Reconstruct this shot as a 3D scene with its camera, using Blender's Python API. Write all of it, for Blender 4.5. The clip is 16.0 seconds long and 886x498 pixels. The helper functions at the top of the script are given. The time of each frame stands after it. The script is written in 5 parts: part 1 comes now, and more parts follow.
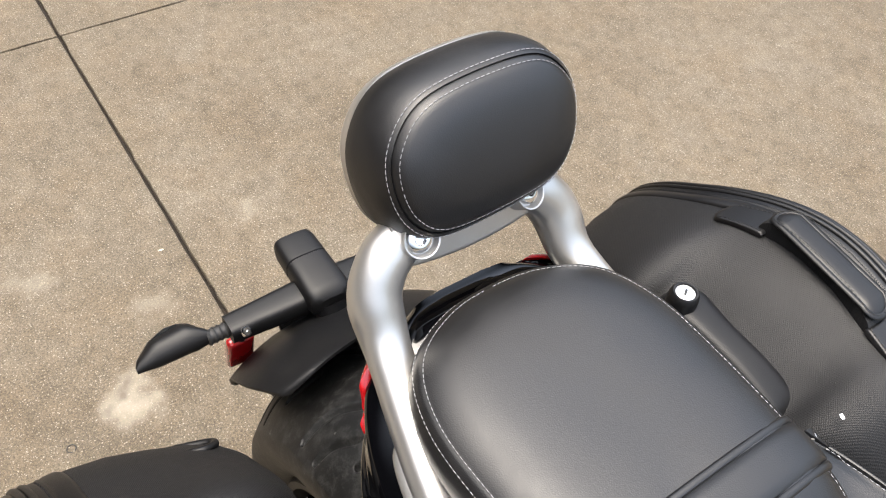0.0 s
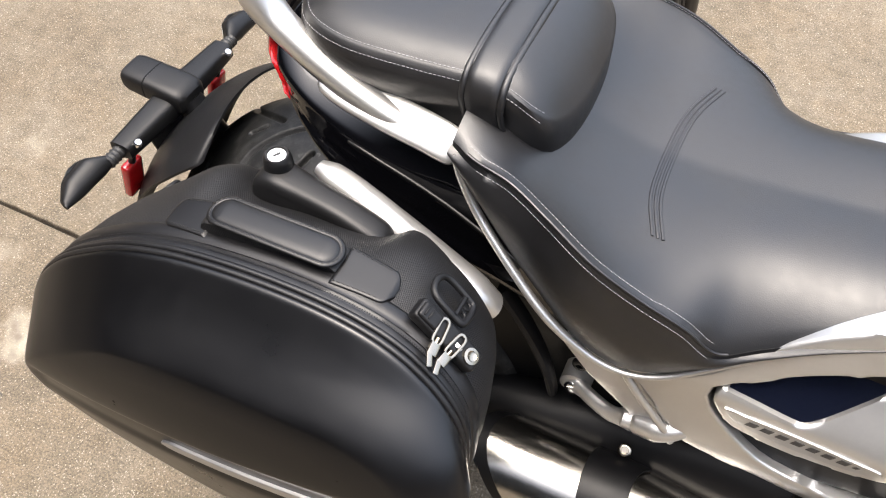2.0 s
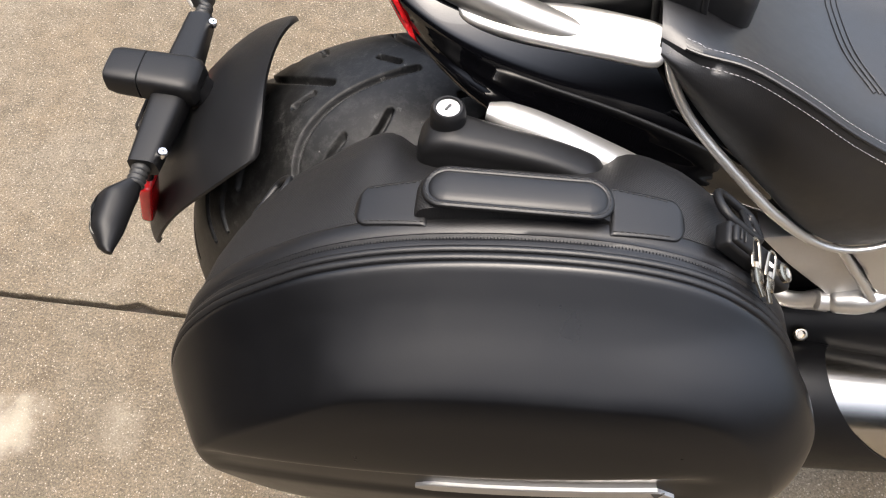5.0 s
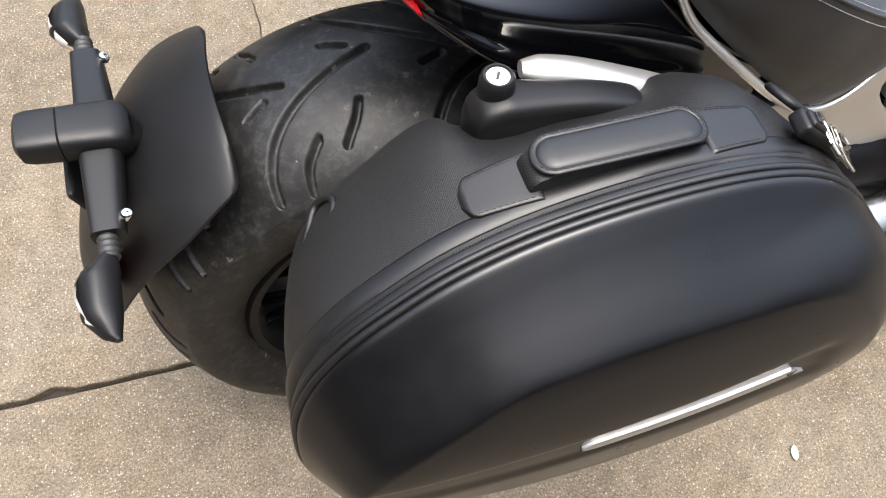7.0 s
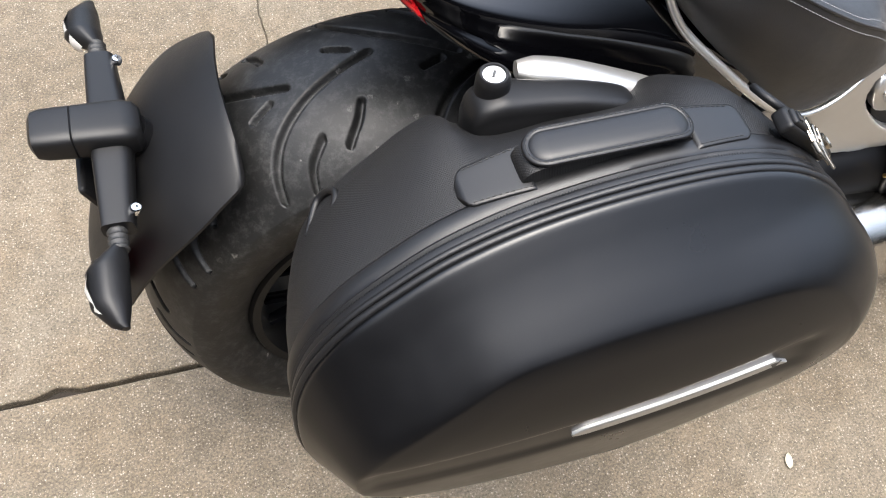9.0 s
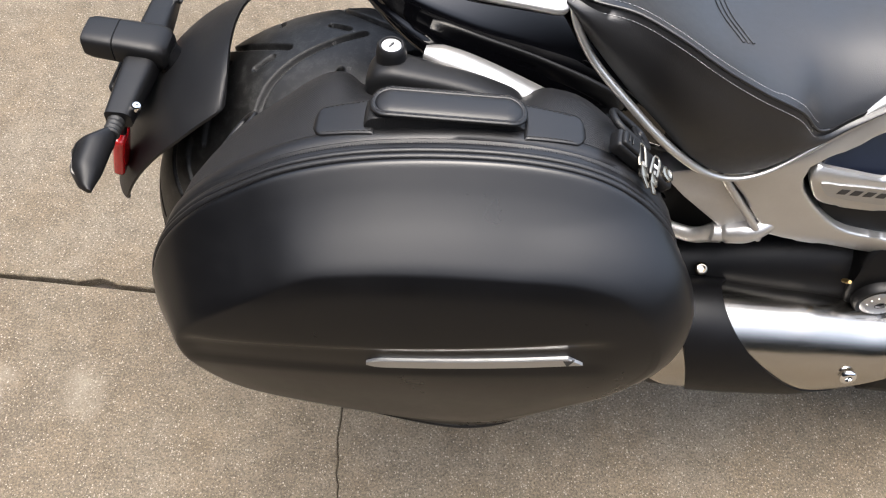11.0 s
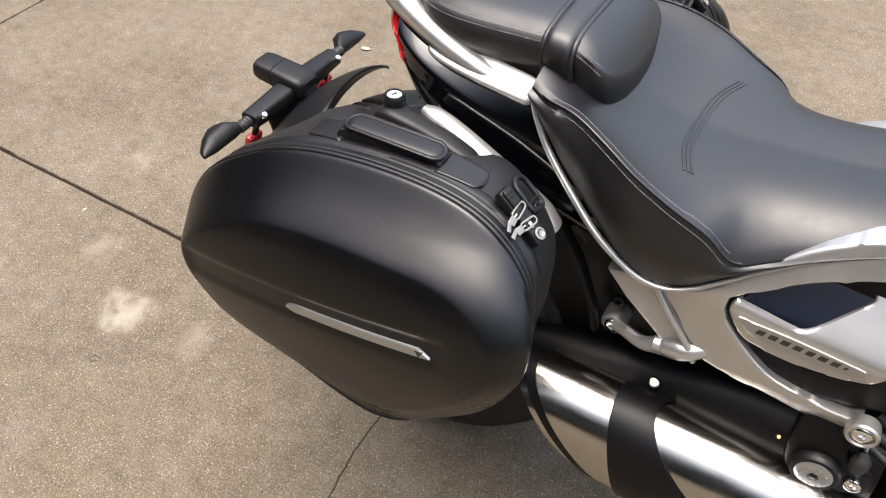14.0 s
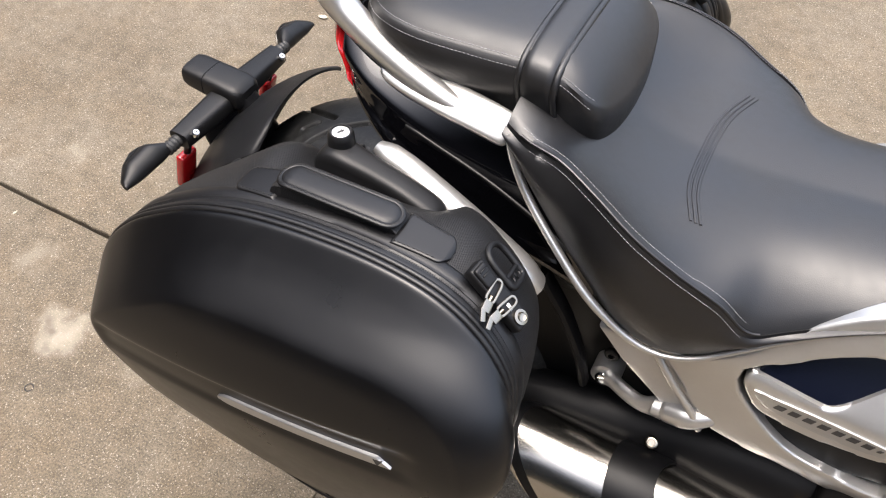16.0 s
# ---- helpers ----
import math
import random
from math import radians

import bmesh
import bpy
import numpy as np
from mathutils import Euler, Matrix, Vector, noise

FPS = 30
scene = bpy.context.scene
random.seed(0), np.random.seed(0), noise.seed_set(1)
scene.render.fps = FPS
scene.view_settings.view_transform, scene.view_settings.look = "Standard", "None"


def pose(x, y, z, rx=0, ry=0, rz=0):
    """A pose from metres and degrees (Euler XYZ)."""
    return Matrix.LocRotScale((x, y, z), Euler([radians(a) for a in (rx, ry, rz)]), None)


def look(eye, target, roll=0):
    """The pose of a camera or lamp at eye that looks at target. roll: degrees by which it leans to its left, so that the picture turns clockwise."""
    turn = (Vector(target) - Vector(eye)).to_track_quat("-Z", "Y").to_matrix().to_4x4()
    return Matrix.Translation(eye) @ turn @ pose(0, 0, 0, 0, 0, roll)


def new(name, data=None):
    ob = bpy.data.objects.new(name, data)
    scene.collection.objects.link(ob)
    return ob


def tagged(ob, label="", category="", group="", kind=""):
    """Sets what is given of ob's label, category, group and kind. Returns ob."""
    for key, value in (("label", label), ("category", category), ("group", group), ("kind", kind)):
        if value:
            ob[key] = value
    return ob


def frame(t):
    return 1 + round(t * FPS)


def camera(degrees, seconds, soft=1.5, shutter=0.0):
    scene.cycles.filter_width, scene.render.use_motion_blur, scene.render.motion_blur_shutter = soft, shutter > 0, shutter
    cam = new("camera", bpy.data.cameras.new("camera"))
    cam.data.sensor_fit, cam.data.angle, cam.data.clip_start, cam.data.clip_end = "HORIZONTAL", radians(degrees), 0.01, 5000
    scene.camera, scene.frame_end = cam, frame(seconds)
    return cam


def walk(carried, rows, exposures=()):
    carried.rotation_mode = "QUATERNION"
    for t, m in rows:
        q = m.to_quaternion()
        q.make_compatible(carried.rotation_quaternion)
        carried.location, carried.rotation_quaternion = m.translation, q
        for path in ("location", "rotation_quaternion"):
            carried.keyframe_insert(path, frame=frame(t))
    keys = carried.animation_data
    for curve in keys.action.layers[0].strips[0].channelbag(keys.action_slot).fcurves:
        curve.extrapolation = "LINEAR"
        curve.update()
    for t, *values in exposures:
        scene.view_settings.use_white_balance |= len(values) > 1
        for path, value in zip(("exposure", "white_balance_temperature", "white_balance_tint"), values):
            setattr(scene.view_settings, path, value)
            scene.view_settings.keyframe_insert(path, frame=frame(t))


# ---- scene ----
cam = camera(57.4, 16.0, soft=1.15)
PATH = [
    (0, (0.307, -0.26, 1.344), (-0.733, 0.551, -0.16), 3.8),
    (0.5, (0.317, -0.334, 1.373), (-0.656, 0.476, -0.176), -3.7),
    (1, (0.307, -0.435, 1.368), (-0.415, 0.513, -0.238), -6.8),
    (1.5, (0.346, -0.512, 1.361), (-0.149, 0.526, -0.276), -2.9),
    (2, (0.443, -0.582, 1.369), (-0.07, 0.451, -0.265), -1.6),
    (2.5, (0.519, -0.641, 1.368), (-0.073, 0.396, -0.236), -3.6),
    (3, (0.462, -0.665, 1.367), (-0.12, 0.38, -0.236), -8.4),
    (3.5, (0.324, -0.686, 1.327), (-0.095, 0.427, -0.281), -10.1),
    (4, (0.236, -0.723, 1.299), (-0.073, 0.446, -0.293), -5.7),
    (4.5, (0.186, -0.666, 1.287), (-0.011, 0.452, -0.36), -1.5),
    (4.7, (0.162, -0.634, 1.282), (-0.001, 0.43, -0.404), -0.7),
    (6.8, (-0.103, -0.532, 1.255), (0.282, 0.346, -0.5), 7.2),
    (7, (-0.102, -0.542, 1.263), (0.304, 0.318, -0.497), 9.0),
    (7.5, (-0.101, -0.565, 1.276), (0.337, 0.321, -0.462), 10.3),
    (8, (-0.111, -0.571, 1.276), (0.315, 0.337, -0.455), 9.5),
    (8.5, (-0.103, -0.57, 1.272), (0.311, 0.339, -0.461), 9.3),
    (9, (-0.108, -0.574, 1.274), (0.303, 0.332, -0.461), 8.8),
    (9.5, (-0.094, -0.578, 1.282), (0.333, 0.323, -0.452), 9.4),
    (9.7, (-0.071, -0.576, 1.282), (0.342, 0.328, -0.454), 10.1),
    (11.8, (0.262, -0.871, 1.354), (0.01, 0.277, -0.265), 2.5),
    (12, (0.294, -0.885, 1.363), (-0.004, 0.258, -0.251), 2.4),
    (12.5, (0.427, -0.879, 1.379), (-0.02, 0.248, -0.211), 1.8),
    (13, (0.513, -0.861, 1.382), (-0.058, 0.282, -0.157), 1.4),
    (13.5, (0.527, -0.863, 1.393), (-0.119, 0.298, -0.102), 0.5),
    (14, (0.529, -0.863, 1.392), (-0.147, 0.327, -0.066), 0.1),
    (14.5, (0.545, -0.872, 1.392), (-0.133, 0.328, -0.057), 0.3),
    (15, (0.56, -0.857, 1.389), (-0.09, 0.343, -0.073), 0.1),
    (15.5, (0.52, -0.795, 1.381), (-0.089, 0.396, -0.105), 0.2),
    (16, (0.443, -0.678, 1.362), (-0.127, 0.441, -0.194), 0.5),
]
walk(cam, [(t, look(eye, target, roll)) for t, eye, target, roll in PATH], [(0.0, 0.74, 6650, 7), (1.2, 1.0, 6700, 8), (2.5, 0.98, 6600, 9), (3.2, 0.86, 6650, 9), (4.5, 0.84, 6700, 9), (7.0, 1.12, 6400, 8), (9.5, 1.06, 6250, 7), (12.0, 0.75, 6500, 9), (14.0, 0.72, 6550, 9), (16.0, 0.76, 6550, 10)])
# ---- world and light: an overcast sky with a soft high sun ----
SUN_UP, SUN_ROUND = 86.0, 200.0
world = bpy.data.worlds.new("overcast_sky")
scene.world = world
world.use_nodes = True
sky = world.node_tree.nodes.new("ShaderNodeTexSky")
sky.sky_type, sky.sun_disc = "NISHITA", False
sky.sun_elevation, sky.sun_rotation = radians(SUN_UP), radians(SUN_ROUND)
sky.air_density, sky.dust_density, sky.ozone_density = 1.0, 6.0, 1.0
sky_grey = world.node_tree.nodes.new("ShaderNodeHueSaturation")
sky_grey.inputs["Saturation"].default_value = 0.75
world.node_tree.links.new(sky.outputs[0], sky_grey.inputs["Color"])
# cloud cover: bright high up, its low rim darkened for unseen trees and houses
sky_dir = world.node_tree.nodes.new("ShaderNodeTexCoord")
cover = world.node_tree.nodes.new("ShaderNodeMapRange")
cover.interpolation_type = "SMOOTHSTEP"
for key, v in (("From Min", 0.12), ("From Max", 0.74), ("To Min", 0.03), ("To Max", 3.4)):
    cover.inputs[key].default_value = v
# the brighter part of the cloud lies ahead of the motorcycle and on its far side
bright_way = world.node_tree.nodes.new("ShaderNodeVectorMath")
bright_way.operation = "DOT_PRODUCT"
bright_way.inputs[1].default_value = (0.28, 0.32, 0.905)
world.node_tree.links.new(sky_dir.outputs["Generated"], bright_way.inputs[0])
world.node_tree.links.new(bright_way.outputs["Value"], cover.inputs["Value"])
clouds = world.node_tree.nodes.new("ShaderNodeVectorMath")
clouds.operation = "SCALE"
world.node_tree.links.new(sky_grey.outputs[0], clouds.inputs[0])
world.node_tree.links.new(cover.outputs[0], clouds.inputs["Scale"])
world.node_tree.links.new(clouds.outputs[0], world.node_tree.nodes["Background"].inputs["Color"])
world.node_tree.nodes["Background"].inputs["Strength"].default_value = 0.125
sun = new("sun", bpy.data.lights.new("sun", "SUN"))
sun.data.energy, sun.data.angle, sun.data.color = 0.9, radians(46), (1.0, 0.96, 0.9)
sun.rotation_euler = (radians(90 - SUN_UP), 0, radians(180 - SUN_ROUND))

# ---- materials ----
def material(name, base=(0.5, 0.5, 0.5), rough=0.5, metal=0.0, coat=0.0, spread=0.0, scale=20.0, fine=0.0, fine_scale=400.0,
             fine_kind="NOISE", stretch=(1, 1, 1), rough_spread=0.1, coat_rough=0.03, specular=0.5):
    """A principled material with tone variation at two scales and a fine relief. spread: how much the tone varies; fine: the relief's depth in metres."""
    m = bpy.data.materials.new(name)
    m.use_nodes = True
    nt = m.node_tree
    n, l = nt.nodes, nt.links
    b = n["Principled BSDF"]
    b.inputs["Metallic"].default_value, b.inputs["Coat Weight"].default_value = metal, coat
    b.inputs["Coat Roughness"].default_value, b.inputs["Specular IOR Level"].default_value = coat_rough, specular
    tc = n.new("ShaderNodeTexCoord")
    mp = n.new("ShaderNodeMapping")
    mp.inputs["Scale"].default_value = stretch
    l.new(tc.outputs["Object"], mp.inputs["Vector"])
    big = n.new("ShaderNodeTexNoise")
    big.inputs["Scale"].default_value, big.inputs["Detail"].default_value = scale, 6
    l.new(mp.outputs[0], big.inputs["Vector"])
    small = n.new("ShaderNodeTexNoise")
    small.inputs["Scale"].default_value, small.inputs["Detail"].default_value = scale * 9, 3
    l.new(mp.outputs[0], small.inputs["Vector"])
    mix = n.new("ShaderNodeMath")
    mix.operation = "MULTIPLY_ADD"
    mix.inputs[1].default_value = 0.4
    l.new(small.outputs[0], mix.inputs[0])
    l.new(big.outputs[0], mix.inputs[2])
    ramp = n.new("ShaderNodeMapRange")
    ramp.inputs["From Min"].default_value, ramp.inputs["From Max"].default_value = 0.45, 0.95
    ramp.inputs["To Min"].default_value, ramp.inputs["To Max"].default_value = 1 - spread, 1 + spread
    l.new(mix.outputs[0], ramp.inputs["Value"])
    tone = n.new("ShaderNodeVectorMath")
    tone.operation = "SCALE"
    tone.inputs[0].default_value = base
    l.new(ramp.outputs[0], tone.inputs["Scale"])
    l.new(tone.outputs[0], b.inputs["Base Color"])
    rr = n.new("ShaderNodeMapRange")
    rr.inputs["From Min"].default_value, rr.inputs["From Max"].default_value = 0.45, 0.95
    rr.inputs["To Min"].default_value, rr.inputs["To Max"].default_value = rough * (1 - rough_spread), min(1, rough * (1 + rough_spread))
    l.new(mix.outputs[0], rr.inputs["Value"])
    l.new(rr.outputs[0], b.inputs["Roughness"])
    if fine:
        if fine_kind == "CELL":
            tex = n.new("ShaderNodeTexVoronoi")
            tex.feature = "F1"
            tex.inputs["Scale"].default_value = fine_scale
            l.new(tc.outputs["Object"], tex.inputs["Vector"])
            out = tex.outputs["Distance"]
        elif fine_kind == "WEAVE":
            waves = []
            for turn in (40, -40):
                mpw = n.new("ShaderNodeMapping")
                mpw.inputs["Rotation"].default_value = (0, radians(8), radians(turn))
                l.new(tc.outputs["Object"], mpw.inputs["Vector"])
                w = n.new("ShaderNodeTexWave")
                w.inputs["Scale"].default_value, w.inputs["Distortion"].default_value = fine_scale, 0.3
                l.new(mpw.outputs[0], w.inputs["Vector"])
                waves.append(w)
            mul = n.new("ShaderNodeMath")
            mul.operation = "MULTIPLY"
            l.new(waves[0].outputs["Fac"], mul.inputs[0])
            l.new(waves[1].outputs["Fac"], mul.inputs[1])
            out = mul.outputs[0]
        else:
            tex = n.new("ShaderNodeTexNoise")
            tex.inputs["Scale"].default_value, tex.inputs["Detail"].default_value = fine_scale, 4
            l.new(mp.outputs[0], tex.inputs["Vector"])
            out = tex.outputs[0]
        bump = n.new("ShaderNodeBump")
        bump.inputs["Distance"].default_value, bump.inputs["Strength"].default_value = fine, 1.0
        l.new(out, bump.inputs["Height"])
        l.new(bump.outputs[0], b.inputs["Normal"])
    return m


LEATHER = material("black_seat_leather", (0.0028, 0.0028, 0.0034), 0.45, specular=0.64, spread=0.14, scale=14, fine=0.00007, fine_scale=1100, fine_kind="CELL", rough_spread=0.2)
PANEL_LEATHER = material("smooth_black_leatherette", (0.0025, 0.0025, 0.003), 0.42, specular=0.42, spread=0.1, scale=18, fine=0.00004, fine_scale=1500, fine_kind="CELL")
NYLON = material("black_woven_nylon", (0.003, 0.003, 0.0034), 0.58, specular=0.36, spread=0.14, scale=16, fine=0.0002, fine_scale=205, fine_kind="WEAVE")
SHELL = material("satin_black_case_shell", (0.001, 0.001, 0.0013), 0.31, specular=0.44, spread=0.1, scale=9, fine=0.00003, fine_scale=700, rough_spread=0.15)
PLASTIC = material("matt_black_plastic", (0.0036, 0.0036, 0.004), 0.46, specular=0.3, spread=0.12, scale=20, fine=0.00008, fine_scale=1500)
GLOSS = material("gloss_black_paint", (0.0012, 0.0012, 0.0016), 0.07, specular=0.1, coat=1.0, spread=0.1, scale=10, rough_spread=0.05)
SATIN = material("satin_black_metal", (0.002, 0.002, 0.0024), 0.46, specular=0.2, spread=0.12, scale=25, fine=0.00006, fine_scale=900)
SILVER = material("satin_silver_paint", (0.49, 0.48, 0.46), 0.32, metal=0.85, spread=0.04, scale=30, fine=0.00003, fine_scale=1800)
CAST = material("cast_silver_alloy", (0.5, 0.49, 0.475), 0.42, metal=0.8, spread=0.06, scale=30, fine=0.0001, fine_scale=900)
STEEL = material("brushed_stainless_steel", (0.44, 0.42, 0.385), 0.2, metal=1.0, spread=0.05, scale=10, fine=0.00001, fine_scale=420, stretch=(1, 20, 20), rough_spread=0.25)
CHROME = material("bright_chrome", (0.8, 0.8, 0.8), 0.08, metal=1.0, spread=0.03, scale=50)
NICKEL = material("nickel_plated_zip_metal", (0.36, 0.32, 0.26), 0.2, metal=1.0, spread=0.06, scale=90)
RUBBER = material("black_tyre_rubber", (0.012, 0.012, 0.012), 0.6, spread=0.35, scale=22, fine=0.0003, fine_scale=500)
THREAD = material("pale_grey_thread", (0.26, 0.26, 0.27), 0.8, spread=0.2, scale=200)
DARK_THREAD = material("black_thread", (0.012, 0.012, 0.012), 0.7, spread=0.2, scale=200)
RED = material("red_lens_plastic", (0.33, 0.006, 0.008), 0.18, coat=0.6, spread=0.2, scale=60)
CLEAR = material("pale_clear_lens", (0.45, 0.445, 0.43), 0.15, coat=0.5, spread=0.08, scale=80)
BADGE = material("brushed_badge_metal", (0.42, 0.42, 0.42), 0.35, metal=0.9, spread=0.05, scale=60, fine=0.00003, fine_scale=600, stretch=(1, 1, 20))
BRASS = material("brass_nipple", (0.6, 0.4, 0.15), 0.3, metal=1.0, spread=0.1, scale=90)
WHITE_MARK = material("white_print", (0.8, 0.8, 0.8), 0.5, spread=0.05, scale=90)
DARK_MARK = material("dark_print", (0.02, 0.02, 0.02), 0.5, spread=0.05, scale=90)


# ---- shape helpers ----
V = Vector


def spline(points, count, closed=False):
    """Points evenly along a Catmull-Rom curve through the given ones, 2D or 3D."""
    p = np.array(points, float)
    p = np.vstack([p[-1], p, p[0], p[1]]) if closed else np.vstack([2 * p[0] - p[1], p, 2 * p[-1] - p[-2]])
    fine = []
    for i in range(1, len(p) - 2):
        for u in np.linspace(0, 1, 24, endpoint=False):
            a, b, c, d = p[i - 1:i + 3]
            fine.append(0.5 * (2 * b + (c - a) * u + (2 * a - 5 * b + 4 * c - d) * u ** 2 + (3 * b - a - 3 * c + d) * u ** 3))
    fine.append(p[-2] if not closed else fine[0])
    fine = np.array(fine)
    run = np.r_[0, np.cumsum(np.linalg.norm(np.diff(fine, axis=0), axis=1))]
    want = np.linspace(0, run[-1], count, endpoint=not closed)
    return np.stack([np.interp(want, run, fine[:, k]) for k in range(fine.shape[1])], 1)


def grid(rows, ring=False, caps=False, into=None):
    """A skin over rows of points. ring: each row closes on itself; caps: the first and last row are filled."""
    bm = into or bmesh.new()
    vs = [[bm.verts.new(tuple(p)) for p in row] for row in rows]
    n = len(vs[0])
    for a, b in zip(vs[:-1], vs[1:]):
        for j in range(n if ring else n - 1):
            bm.faces.new((a[j], a[(j + 1) % n], b[(j + 1) % n], b[j]))
    if caps:
        bm.faces.new(vs[0][::-1])
        bm.faces.new(vs[-1])
    return bm


def tube(path, radius, sides=12, flat=1.0, into=None, up=(0, 0, 1), caps=True):
    """A tube along a path; radius a number or one for each point; flat: its height across the path over its width."""
    path = [V(p) for p in path]
    rows = []
    for i, p in enumerate(path):
        ahead = (path[min(i + 1, len(path) - 1)] - path[max(i - 1, 0)]).normalized()
        side = ahead.cross(V(up))
        side = side.normalized() if side.length > 1e-4 else V((1, 0, 0))
        top = side.cross(ahead)
        r = radius[i] if hasattr(radius, "__len__") else radius
        rows.append([p + side * (r * math.cos(a)) + top * (r * flat * math.sin(a)) for a in np.linspace(0, 2 * math.pi, sides, endpoint=False)])
    return grid(rows, ring=True, caps=caps, into=into)


def lathe(profile, centre, axis="y", sides=24, into=None):
    """A turned shape: profile of (along, radius) round an axis through centre."""
    rows = []
    for along, r in profile:
        row = []
        for a in np.linspace(0, 2 * math.pi, sides, endpoint=False):
            c, s = r * math.cos(a), r * math.sin(a)
            off = {"x": (along, c, s), "y": (c, along, s), "z": (c, s, along)}[axis]
            row.append(V(centre) + V(off))
        rows.append(row)
    return grid(rows, ring=True, caps=True, into=into)


def box(size, m=None, bevel=0.002, steps=2, taper=1.0, into=None):
    """A bevelled block of a size, at a pose; taper: the top's size over the bottom's."""
    bm = bmesh.new()
    bmesh.ops.create_cube(bm, size=1.0)
    for v in bm.verts:
        k = taper if v.co.z > 0 else 1.0
        v.co = V((v.co.x * size[0] * k, v.co.y * size[1] * k, v.co.z * size[2]))
    bmesh.ops.bevel(bm, geom=bm.edges[:], offset=bevel, segments=steps, profile=0.6, affect="EDGES")
    bm.transform(m or Matrix())
    if into is None:
        return bm
    return join(into, bm)


def join(into, bm):
    me = bpy.data.meshes.new("joined")
    bm.to_mesh(me)
    bm.free()
    into.from_mesh(me)
    bpy.data.meshes.remove(me)
    return into


def plate(outline, depth, bevel=0.003, shape=None, m=None, steps=2):
    """A plate with an outline in x and z, its face at y = 0 and its back at y = depth; shape bends it: (x, y, z) to a point."""
    bm = bmesh.new()
    front = [bm.verts.new((x, 0, z)) for x, z in outline]
    face = bm.faces.new(front)
    made = bmesh.ops.extrude_face_region(bm, geom=[face])["geom"]
    for v in made:
        if isinstance(v, bmesh.types.BMVert):
            v.co.y += depth
    edges = [e for e in bm.edges if all(abs(v.co.y) < 1e-6 for v in e.verts)]
    if bevel:
        bmesh.ops.bevel(bm, geom=edges, offset=bevel, segments=steps, profile=0.6, affect="EDGES", clamp_overlap=True)
    if not shape:
        bmesh.ops.triangulate(bm, faces=[f for f in bm.faces if len(f.verts) > 4])
    if shape:
        for axis, cut in ((0, (1, 0, 0)), (2, (0, 0, 1))):
            low, high = min(v.co[axis] for v in bm.verts), max(v.co[axis] for v in bm.verts)
            step = max(0.006, (high - low) / 60)
            for at in np.arange(low + step * 0.5, high, step):
                bmesh.ops.bisect_plane(bm, geom=bm.verts[:] + bm.edges[:] + bm.faces[:], dist=1e-5, plane_co=(at if axis == 0 else 0, 0, at if axis == 2 else 0), plane_no=cut)
        bmesh.ops.triangulate(bm, faces=[f for f in bm.faces if len(f.verts) > 4])
        for v in bm.verts:
            v.co = V(shape(*v.co))
    if m:
        bm.transform(m)
    return bm


def soft(v, width):
    """Zero below nought and v above it, with a rounded bend between."""
    return width * math.log1p(math.exp(max(-30.0, min(30.0, v / width)))) if v < 30 * width else v


def part(name, bm, mat, parent, label="", sharp=38, kind=""):
    """Links a bmesh as one mesh object under a thing or a part."""
    bmesh.ops.remove_doubles(bm, verts=bm.verts[:], dist=1e-6)
    bmesh.ops.recalc_face_normals(bm, faces=bm.faces[:])
    me = bpy.data.meshes.new(name)
    bm.to_mesh(me)
    bm.free()
    me.polygons.foreach_set("use_smooth", [True] * len(me.polygons))
    me.set_sharp_from_angle(angle=radians(sharp))
    me.materials.append(mat)
    ob = new(name, me)
    ob.parent = parent
    return tagged(ob, label, kind=kind)


def flip(bm, side):
    """Mirrors a shape that was drawn for the right-hand side (-y)."""
    if side > 0:
        for v in bm.verts:
            v.co.y = -v.co.y
    return bm


def stitches(lines, length=0.003, gap=0.0013, radius=0.0003):
    """A row of short threads along each line of points."""
    bm = bmesh.new()
    for line in lines:
        line = np.array(line, float)
        run = np.r_[0, np.cumsum(np.linalg.norm(np.diff(line, axis=0), axis=1))]
        s = 0.0
        while s + length < run[-1]:
            ends = [np.array([np.interp(s + k * length, run, line[:, j]) for j in range(3)]) for k in (0, 0.5, 1)]
            tube(ends, [radius * 0.6, radius, radius * 0.6], sides=5, into=bm)
            s += length + gap
    return bm


def bolt(name, at, parent, radius=0.012, axis=(0, -1, 0), mat=None, depth=0.008, socket=0.45, label=""):
    """A domed bolt head with a six-sided socket that faces along axis."""
    bm = lathe([(0, radius * 0.98), (depth * 0.5, radius), (depth * 0.85, radius * 0.88), (depth, radius * 0.66), (depth, radius * socket)], (0, 0, 0), "z", 20)
    for f in [f for f in bm.faces if len(f.verts) > 4 and f.calc_center_median().z > depth * 0.9]:
        bm.faces.remove(f)
    hexagon = [[(radius * k * math.cos(a), radius * k * math.sin(a), z) for a in np.linspace(0, 2 * math.pi, 6, endpoint=False)] for k, z in ((socket, depth), (socket * 0.9, depth * 0.35))]
    grid(hexagon, ring=True, into=bm)
    bm.faces.new([bm.verts.new(p) for p in hexagon[1]])
    turn = V((0, 0, 1)).rotation_difference(V(axis)).to_matrix().to_4x4()
    bm.transform(Matrix.Translation(at) @ turn)
    return part(name, bm, mat or CHROME, parent, label)


def thing(name, label, category, m=None, group=""):
    ob = new(name)
    ob.matrix_world = m or Matrix()
    ob.empty_display_size = 0.1
    return tagged(ob, label, category, group)


